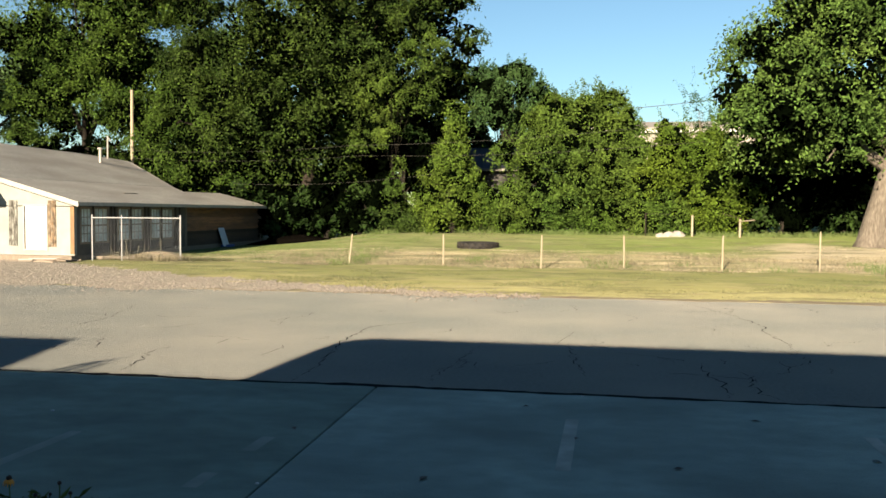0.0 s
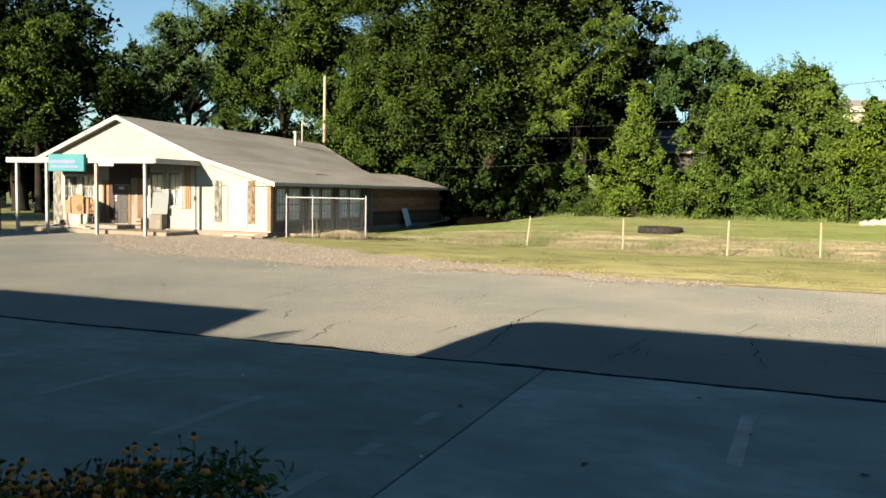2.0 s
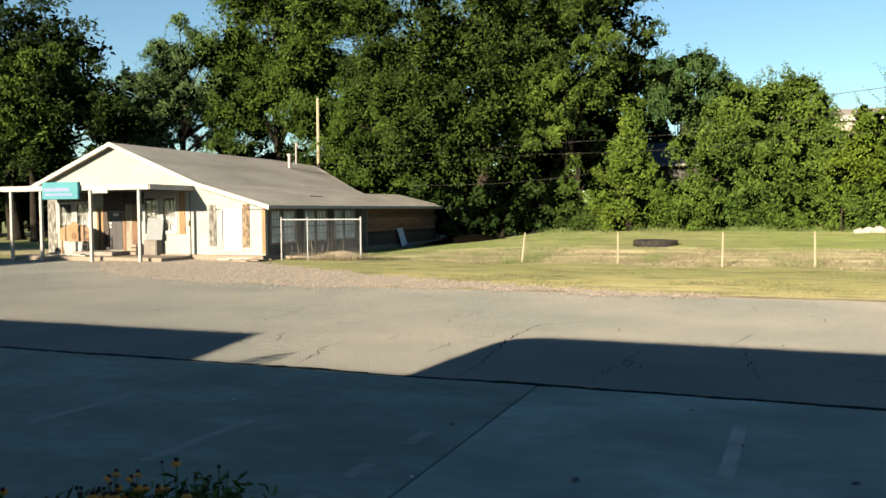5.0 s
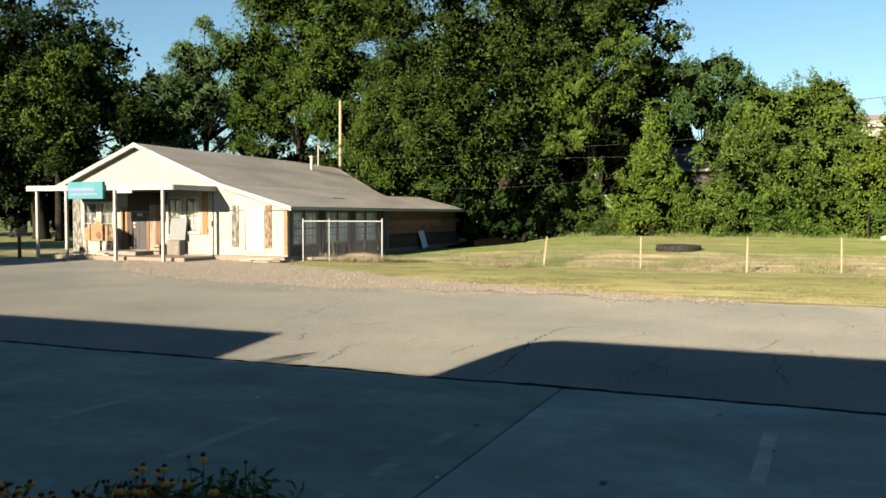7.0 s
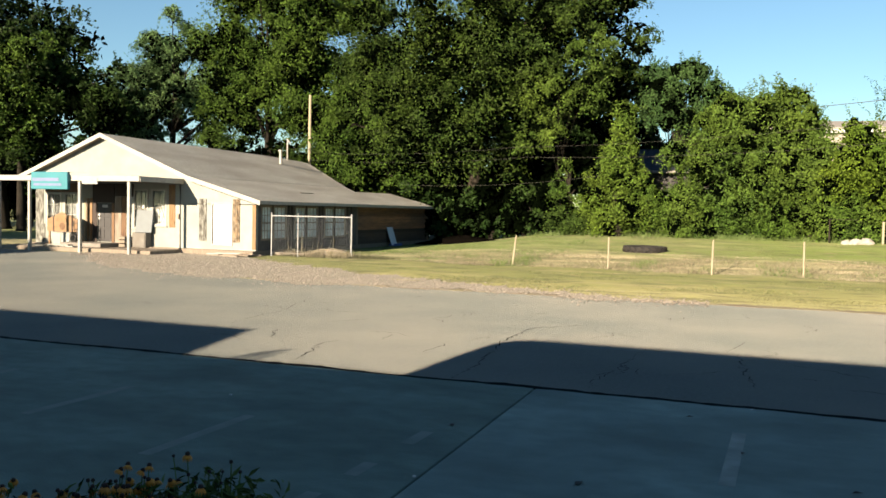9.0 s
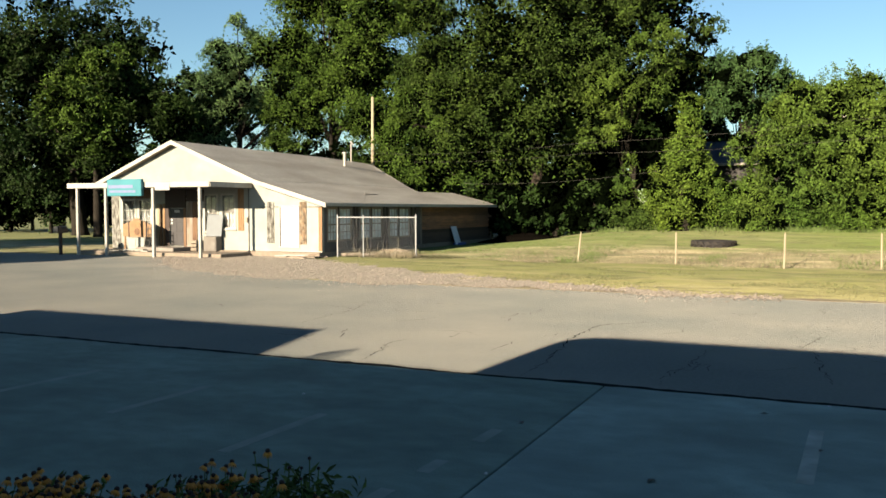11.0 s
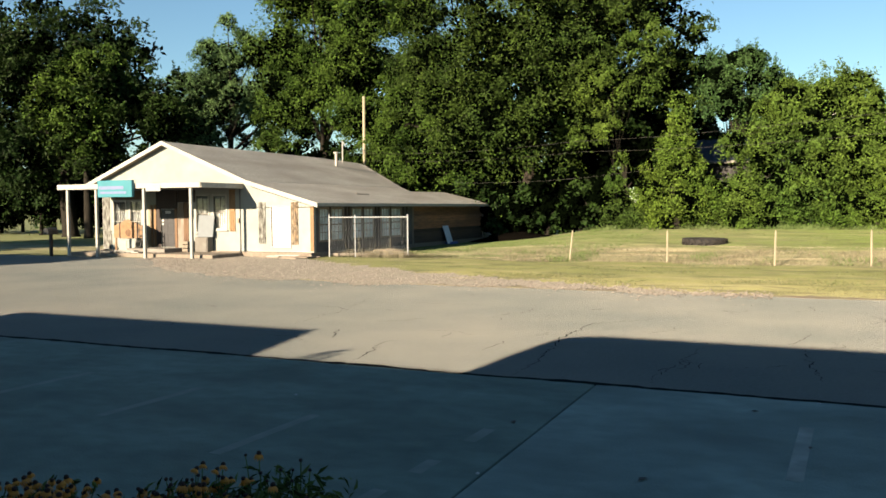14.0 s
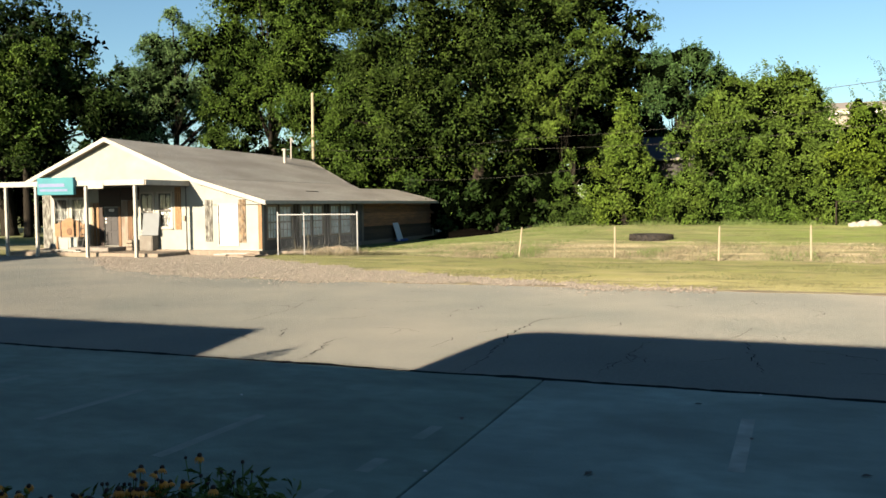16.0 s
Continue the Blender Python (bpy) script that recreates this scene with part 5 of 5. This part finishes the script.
hall = thing("far_hall", "large pale building behind the trees", "building")
part("wall", Shape().box(0, 26, 95, 110, 0, 11.0), FAR_WALL, hall)
part("roof", Shape().prism([(-0.5, 94.6, 11.01), (26.5, 94.6, 11.01), (26.5, 102, 12.4), (-0.5, 102, 12.4)], (0, 0.1, 0.3)), FAR_WALL, hall)
part("eave_board", Shape().box(-0.6, 26.6, 94.5, 94.6, 10.75, 11.05, 0.02), WHITE_BOARD, hall)

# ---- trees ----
# The left tree takes the darkened leaf: its shade is in the colour.
tree("tall dense tree beyond the lawn, leaves darkened as shade", (-52, 47, 0), 0.55, [((-52.6, 47, 10.5), (8.4, 7, 9.0), 90, 1.9), ((-44.5, 46, 8.5), (3.6, 5, 5.0), 26, 1.5), ((-61, 48, 9), (6, 6, 9), 40, 2.0)], SHADE_LEAF, 72000, 0.31, 21, sprigs=60, bark=DARK_BARK)
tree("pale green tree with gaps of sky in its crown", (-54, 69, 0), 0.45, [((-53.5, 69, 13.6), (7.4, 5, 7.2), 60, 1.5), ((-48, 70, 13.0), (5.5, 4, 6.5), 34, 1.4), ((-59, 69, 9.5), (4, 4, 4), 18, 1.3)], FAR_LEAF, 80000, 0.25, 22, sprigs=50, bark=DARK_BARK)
tree("tall green tree behind the house", (-36, 57, 0), 0.5, [((-36, 57, 13), (6, 5, 8.0), 62, 1.7), ((-30, 56, 12), (5, 5, 10.0), 60, 1.8), ((-34, 56, 20), (7, 5, 4), 26, 1.7)], MID_LEAF, 125000, 0.21, 23, sprigs=40, bark=DARK_BARK)
tree("broad tall oak with a dense dark crown", (-16.7, 51, 0.5), 0.5, [((-18, 52, 11), (8.6, 6.5, 9.5), 120, 1.9), ((-10.9, 52, 12), (4.6, 5, 6.8), 64, 1.4), ((-16.5, 49.5, 9.5), (5, 3.5, 5), 46, 1.5), ((-20.5, 50.4, 6.6), (3.8, 2.6, 2.6), 26, 1.0)], OAK_LEAF, 150000, 0.195, 24, sprigs=70, bark=MID_BARK, low=-0.72)
tree("bright green tree beside the oak", (-24.5, 52, 0.2), 0.25, [((-24.2, 51.5, 6.8), (4.4, 3.2, 5.4), 46, 1.15), ((-21.0, 50.8, 5.0), (2.6, 2.2, 3.2), 20, 0.95)], MID_LEAF, 42000, 0.19, 37, sprigs=40, bark=DARK_BARK)
tree("slim tree behind the hedge against the sky", (-4.1, 50.8, 1), 0.2, [((-4.1, 50.8, 8.7), (2.1, 1.9, 2.2), 40, 0.55), ((-5.9, 51.5, 9.0), (1.5, 1.2, 1.7), 18, 0.5)], COOL_LEAF, 17000, 0.18, 25, sprigs=110, bark=DARK_BARK)
tree("overgrown thicket tree hung with vines", (-1, 48, 1), 0.3, [((-1, 48.2, 4.9), (3.7, 2.6, 3.9), 80, 0.70), ((1.5, 48, 4.4), (2.2, 2.3, 3.6), 36, 0.65), ((0.2, 48.6, 7.6), (3.0, 1.2, 1.3), 26, 0.42)], VINE_LEAF, 82000, 0.17, 26, sprigs=200, shoot=1.6, inner_share=0.08, bark=DARK_BARK)
tree("dead snag wrapped in bright green vines", (-7.1, 46, 0.8), 0.22, [((-6.95, 46, 6.5), (0.32, 0.4, 1.5), 12, 0.32), ((-7.0, 46, 4.6), (0.8, 0.8, 1.6), 24, 0.45), ((-7.3, 46, 2.7), (1.7, 1.2, 1.9), 30, 0.6)], BRIGHT_VINE_LEAF, 28000, 0.17, 27, sprigs=60, bark=DARK_BARK)
tree("vine climbing over the face of the oak", (-10.4, 47.6, 0.8), 0.03, [((-10.6, 46.4, 8.6), (2.2, 0.5, 1.1), 14, 0.40), ((-8.9, 46.6, 10.9), (1.2, 0.5, 1.3), 10, 0.36), ((-11.6, 46.3, 6.2), (1.3, 0.5, 1.0), 12, 0.36), ((-10.3, 46.3, 3.6), (0.5, 0.4, 1.8), 12, 0.3)], VINE_LEAF, 8000, 0.16, 36, sprigs=40, category="vine", name="vine", inner_share=0.03, bark=DARK_BARK)
tree("yellow-green bushy tree at the field edge", (5.2, 47.2, 1), 0.2, [((5.2, 47.2, 4.1), (2.3, 1.8, 2.9), 46, 0.72), ((7.2, 47.5, 3.6), (1.6, 1.4, 2.6), 24, 0.62)], YELLOW_LEAF, 42000, 0.17, 28, sprigs=60, bark=DARK_BARK)
pecan = tree("large spreading tree with a forked pale trunk", (12.9, 41.2, 0.55), 0.52, [((14.0, 42, 8.4), (7.6, 6.5, 5.6), 110, 1.45), ((9.4, 41, 6.2), (3.0, 4, 3.2), 36, 1.1), ((17, 41, 6), (5, 4, 3.4), 36, 1.3)], PECAN_LEAF, 100000, 0.2, 29, forks=6, sprigs=70)
# Not in view: a flat crown added only to shade the apron.
tree("unseen tree added to throw shade on the apron", (-36.5, -4, 0), 0.3, [((-37.5, -4, 9.1), (4.6, 3.0, 0.75), 40, 0.75)], SHADE_LEAF, 14000, 0.34, 30)
# Added tree in brighter leaf colour for the dark crown's sunlit patch.
tree("added brighter tree painting a lit patch on the dark one", (-47.5, 44.5, 0), 0.28, [((-47.5, 44.5, 9.6), (3.6, 2.8, 4.4), 34, 1.2)], MID_LEAF, 30000, 0.26, 31, sprigs=20, bark=DARK_BARK)
tree("thin wispy sapling above the hedge row", (6.4, 48.6, 1), 0.07, [((6.4, 48.6, 6.8), (1.3, 1.0, 2.0), 12, 0.28)], COOL_LEAF, 500, 0.14, 32, sprigs=45, shoot=3.2, inner_share=0.02)
# Added out of view to darken the lawn with its shadow.
tree("unseen tree added to throw shade on the lawn", (-50, 9, 0), 0.4, [((-50, 9, 9.4), (8.2, 6, 4.6), 60, 1.6), ((-47.5, 9, 6.4), (6, 5, 2.4), 30, 1.3)], SHADE_LEAF, 26000, 0.45, 33)
second = Shape().tube([(13.3, 41.0, 0.3), (13.8, 40.9, 1.3), (14.8, 40.9, 2.7), (16.8, 41.2, 5.6)], [0.62, 0.44, 0.38, 0.16], 9)
part("trunk", second, BARK, pecan, smooth=True)


def mound(label, x, y, rx, ry, h, material, seed):
    """A low uneven heap."""
    rng = np.random.default_rng(seed)
    n, rings = 28, 9
    vs = [(x, y, zg(x, y) + h)]
    for i in range(1, rings + 1):
        k = i / rings
        for j in range(n):
            a = 2 * math.pi * j / n
            r = k * (1 + 0.12 * math.sin(3 * a + seed) + 0.06 * rng.normal())
            px, py = x + rx * r * math.cos(a), y + ry * r * math.sin(a)
            vs.append((px, py, zg(px, py) - 0.03 + h * (1 - k * k) ** 1.5 * (1 + 0.1 * rng.normal())))
    fs = [(0, 1 + j, 1 + (j + 1) % n) for j in range(n)]
    fs += [(1 + (i - 1) * n + j, 1 + i * n + j, 1 + i * n + (j + 1) % n, 1 + (i - 1) * n + (j + 1) % n) for i in range(1, rings) for j in range(n)]
    tagged(part("mound", Shape().add(vs, fs), material, smooth=True), label, "heap")


# First heap is coloured near-black to stand for shade beside the house.
mound("low soil heap under the trees, blackened as shade", -16.4, 46.2, 2.7, 1.0, 0.44, SHADED_SOIL, 3)
mound("pale sandy heap behind the chain-link panel", -16.9, 31.9, 1.5, 0.5, 0.30, SAND, 5)


def shrub(label, x, y, rx, ry, h, material, count, seed, leaf=0.2):
    g = zg(x, y)
    return tree(label, (x, y, g), 0.07, [((x, y, g + h * 0.45), (rx, ry, h * 0.5), 22, min(rx, h) * 0.36)], material, count, leaf, seed, forks=3, category="shrub", name="shrub", sprigs=14)


rs = np.random.default_rng(77)
for k, x in enumerate(np.arange(-10.3, 7.4, 1.6)):
    shrub("dense green shrub in the hedge row", float(x) + rs.uniform(-0.3, 0.3), 47.2 + rs.uniform(-0.4, 0.5), rs.uniform(1.1, 1.6), 1.1, rs.uniform(1.9, 3.3) * (0.62 if x < -8 else 1.0), (OAK_LEAF if x < -8.5 else (VINE_LEAF, MID_LEAF, VINE_LEAF, YELLOW_LEAF if x > 3 else MID_LEAF)[k % 4]), 10000, 100 + k, 0.16)
shrub("dense green shrub behind the house roof", -27.6, 49.7, 2.4, 0.9, 6.0, OAK_LEAF, 10000, 141, 0.2)
shrub("bright green sapling behind the house roof", -35.2, 50.5, 2.4, 1.6, 7.6, VINE_LEAF, 12000, 140, 0.24)
# Mostly near-black fill: the shade behind the hedge painted as dark masses.
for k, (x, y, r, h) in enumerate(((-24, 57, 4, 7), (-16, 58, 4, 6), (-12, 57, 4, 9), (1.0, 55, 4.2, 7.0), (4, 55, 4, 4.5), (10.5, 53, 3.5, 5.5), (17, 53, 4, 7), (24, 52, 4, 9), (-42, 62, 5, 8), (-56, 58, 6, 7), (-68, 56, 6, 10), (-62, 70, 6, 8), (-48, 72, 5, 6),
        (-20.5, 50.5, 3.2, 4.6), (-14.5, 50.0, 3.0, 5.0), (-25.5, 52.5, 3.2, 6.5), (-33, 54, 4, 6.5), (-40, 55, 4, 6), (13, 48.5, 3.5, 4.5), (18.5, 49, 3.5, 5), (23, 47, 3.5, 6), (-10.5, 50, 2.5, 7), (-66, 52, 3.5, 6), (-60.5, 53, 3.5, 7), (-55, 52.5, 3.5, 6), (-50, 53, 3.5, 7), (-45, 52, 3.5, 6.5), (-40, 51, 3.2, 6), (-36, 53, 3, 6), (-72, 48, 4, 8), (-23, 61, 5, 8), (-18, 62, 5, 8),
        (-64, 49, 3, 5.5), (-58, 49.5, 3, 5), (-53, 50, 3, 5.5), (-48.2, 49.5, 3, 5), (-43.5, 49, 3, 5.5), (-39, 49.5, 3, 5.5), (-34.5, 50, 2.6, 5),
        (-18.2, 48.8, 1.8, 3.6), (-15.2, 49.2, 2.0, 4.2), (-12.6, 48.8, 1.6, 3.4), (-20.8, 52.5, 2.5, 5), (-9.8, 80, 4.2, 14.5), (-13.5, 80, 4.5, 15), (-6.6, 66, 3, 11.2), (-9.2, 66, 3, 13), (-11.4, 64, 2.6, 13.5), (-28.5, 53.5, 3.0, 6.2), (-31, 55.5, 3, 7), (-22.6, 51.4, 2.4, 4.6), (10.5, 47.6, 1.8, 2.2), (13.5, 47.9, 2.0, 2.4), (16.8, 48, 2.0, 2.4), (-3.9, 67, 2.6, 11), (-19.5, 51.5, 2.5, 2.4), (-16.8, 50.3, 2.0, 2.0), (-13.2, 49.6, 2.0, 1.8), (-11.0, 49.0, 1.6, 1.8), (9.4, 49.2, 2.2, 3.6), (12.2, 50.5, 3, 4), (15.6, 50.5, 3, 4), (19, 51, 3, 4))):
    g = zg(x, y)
    tree("undergrowth tree with a near-black fill as painted shade", (x, y, g), 0.15, [((x, y, g + h * 0.5), (r, r * 0.7, h * 0.5), 30, r * 0.3)], SHADE_LEAF, 1500, 0.30, 160 + k, forks=3, inner_share=2.1, bark=DARK_BARK)

# ---- the building behind, whose parapet throws the long shadow ----
YC = -2.0
SKY_LINE = [(-22, 0), (40, 0), (40, 4.75), (-6.55, 4.75), (-6.80, 4.73), (-7.02, 4.66), (-7.10, 4.55), (-7.05, 4.38), (-6.88, 4.0), (-6.68, 3.63),
            (-9.80, 3.63), (-10.92, 4.40), (-17.62, 4.40), (-17.30, 4.10), (-17.0, 3.63), (-22, 3.63)]
block = thing("shop_building", "plain stucco shop building with a stepped parapet", "building")
part("parapet_wall", Shape().prism([(x, YC, z) for x, z in SKY_LINE], (0, -0.25, 0)), STUCCO, block)
part("body", Shape().box(-22, 40, -14, YC - 0.251, 0, 3.5), STUCCO, block)
# Rods added out of view, bent to throw a small plant-like shadow.
mast = thing("roof_antenna", "unseen bent rods added to cast a plant-like shadow", "antenna")
for pts in (((-9.16, 3.60), (-9.17, 3.74), (-9.22, 3.83), (-9.17, 3.89), (-9.02, 3.915)), ((-9.0, 3.60), (-9.05, 3.76), (-9.16, 3.87), (-9.13, 3.93), (-9.03, 3.955)), ((-8.86, 3.60), (-8.87, 3.74), (-8.95, 3.82), (-9.03, 3.85))):
    part("rod", Shape().tube([(x, YC - 0.1, z) for x, z in pts], [0.044, 0.040, 0.036, 0.028, 0.012], 5) if len(pts) == 5 else Shape().tube([(x, YC - 0.1, z) for x, z in pts], [0.040, 0.036, 0.028, 0.012], 5), BLACK, mast)

# ---- flower bed ----
bed = [(-5.6, 1.2), (-3.2, 1.6), (-1.9, 2.9), (-2.2, 3.9), (-3.6, 3.6), (-5.2, 2.4)]
tagged(part("flower_bed", Shape().prism([(x, y, 0.002) for x, y in bed], (0, 0, 0.12)), SOIL), "low bed of dark soil under the yellow flowers", "flower bed", kind="structure")
petal_shape = Shape()
for k in range(12):
    a = 2 * math.pi * k / 12
    c, s = math.cos(a), math.sin(a)
    pts = [(0.008, -0.005, 0.0), (0.019, -0.006, -0.010), (0.027, 0, -0.030), (0.019, 0.006, -0.010), (0.008, 0.005, 0.0)]
    petal_shape.add([(x * c - y * s, x * s + y * c, z) for x, y, z in pts], [(0, 1, 2, 3, 4)])
PETALS = petal_shape.mesh("petals", PETAL)
CONES = lathe([(0.0, -0.004), (0.010, -0.004), (0.0125, 0.004), (0.010, 0.012), (0.005, 0.016), (0.0, 0.017)], 8).mesh("cone", CONE)


def flower_plant(seed, height, flowers, green, label, bare=0.0):
    rng = np.random.default_rng(seed)
    plant = thing("flower_plant", label, "flower", group="black-eyed daisies in the bed")
    stems = Shape()
    heads = []
    for k in range(flowers):
        a, r = rng.uniform(0, 6.28), rng.uniform(0.03, 0.24)
        top = Vector((r * math.cos(a), r * math.sin(a), height * rng.uniform(0.72, 1.08)))
        stems.tube([(0.02 * math.cos(a), 0.02 * math.sin(a), 0), Vector((top.x * 0.55, top.y * 0.55, top.z * 0.55)), top], [0.005, 0.004, 0.003], 4, cap=False)
        heads.append(top)
    part("stalk", stems, FLOWER_LEAF, plant)
    n = int(260 * green)
    z = height * rng.random(n) ** 0.7 * 0.95
    rr = (0.07 + 0.2 * rng.random(n)) * (0.6 + 0.5 * z / height)
    a = rng.uniform(0, 6.28, n)
    p = np.stack([rr * np.cos(a), rr * np.sin(a), z], 1)
    v, f = leaves(rng, p, np.stack([np.cos(a) * 0.4, np.sin(a) * 0.4, np.ones(n)], 1), 0.075, 0.026)
    part("foliage", fast_mesh("foliage", v, f, FLOWER_LEAF), None, plant)
    for h in heads:
        m = Matrix.Translation(h) @ pose(0, 0, 0, rng.uniform(-35, 35), rng.uniform(-35, 35), rng.uniform(0, 360)) @ Matrix.Scale(float(rng.uniform(0.8, 1.15)), 4)
        if rng.random() < bare:
            part("seed_head", CONES, CONE, plant, "dark seed head without petals", at=m @ Matrix.Scale(0.8, 4))
            continue
        fl = part("flower", PETALS, PETAL, plant, at=m)
        part("cone", CONES, CONE, fl, "dark brown flower cone")
    return plant


kinds = [flower_plant(1, 0.62, 22, 0.8, "yellow black-eyed daisy plant in the flower bed", bare=0.2), flower_plant(2, 0.66, 22, 0.8, "yellow black-eyed daisy plant in the flower bed"), flower_plant(3, 0.60, 24, 0.7, "yellow black-eyed daisy plant in the flower bed")]
leafy = flower_plant(4, 0.62, 9, 1.7, "leafy green daisy plant with dark seed heads", bare=0.6)
kinds[0].matrix_basis, kinds[1].matrix_basis, kinds[2].matrix_basis = pose(-2.80, 3.12, 0.06), pose(-3.26, 2.72, 0.06), pose(-3.02, 2.86, -0.01)
leafy.matrix_basis = pose(-2.52, 3.34, 0.07)
copy_thing(leafy, pose(-2.36, 3.40, 0.05, 0, 0, 140))
for k, (x, y, z) in enumerate(((-2.74, 3.20, 0.09), (-2.95, 3.02, 0.0), (-3.30, 2.66, 0.12), (-3.24, 2.60, 0.08), (-3.5, 2.42, 0.11), (-3.38, 2.50, 0.10), (-3.06, 2.94, 0.0), (-2.68, 3.06, 0.02), (-3.62, 2.25, 0.11), (-2.9, 2.80, -0.03), (-3.7, 2.5, 0.06), (-3.1, 2.55, -0.02), (-3.2, 2.66, 0.10), (-3.36, 2.72, 0.09), (-3.14, 2.76, 0.05), (-2.84, 3.04, 0.06))):
    copy_thing(kinds[k % 3], pose(x, y, z - 0.05, 0, 0, 67 * k))

# ---- small litter on the lot ----
litter = Shape().add([(-0.05, 0, 0.004), (0, -0.025, 0.012), (0.055, 0, 0.006), (0, 0.025, 0.016)], [(0, 1, 2, 3)]).mesh("fallen_leaf", DARK_BROWN)
rl = np.random.default_rng(55)
for x, y in ((-2.62, 7.3), (-0.09, 7.45), (1.6, 8.4), (-1.2, 6.1), (0.7, 6.7), (2.3, 7.2), (-0.6, 8.6)):
    ob = tagged(new("fallen_leaf", litter), "curled dark fallen leaf on the concrete lot", "leaf", "leaves on the lot")
    ob.matrix_basis = pose(x, y, 0.002, 0, 0, float(rl.uniform(0, 360))) @ Matrix.Scale(float(rl.uniform(0.6, 1.2)), 4)
chip = lathe([(0.0, 0.0), (0.022, 0.0), (0.026, 0.008), (0.016, 0.016), (0.0, 0.017)], 7).mesh("paper_scrap", WHITE_BOARD)
for x, y in ((-2.36, 5.76), (-5.15, 7.5), (-0.03, 9.2)):
    ob = tagged(new("paper_scrap", chip), "tiny white scrap lying on the concrete", "scrap")
    ob.matrix_basis = pose(x, y, 0.001) @ Matrix.Scale(0.6, 4)

# dry stalks in the chain-link panel
for k in range(9):
    a = np.random.default_rng(300 + k)
    x = -18.2 + 0.22 * k + a.uniform(-0.1, 0.1)
    y = 30.35 + 0.27 * (x + 18.6) + a.uniform(0.05, 0.3)
    h, b1 = a.uniform(0.45, 0.95), a.uniform(-0.35, 0.35)
    tagged(part("dry_stalk", Shape().tube([(x, y, -0.02), (x + b1 * 0.2, y, h * 0.5), (x + b1 * 0.7, y, h * 0.9), (x + b1 * 1.2, y, h * 0.85)], [0.012, 0.010, 0.007, 0.004], 5), DRY_BLADE), "pale dry bent weed stalk by the fence panel", "weed", "dry stalks")
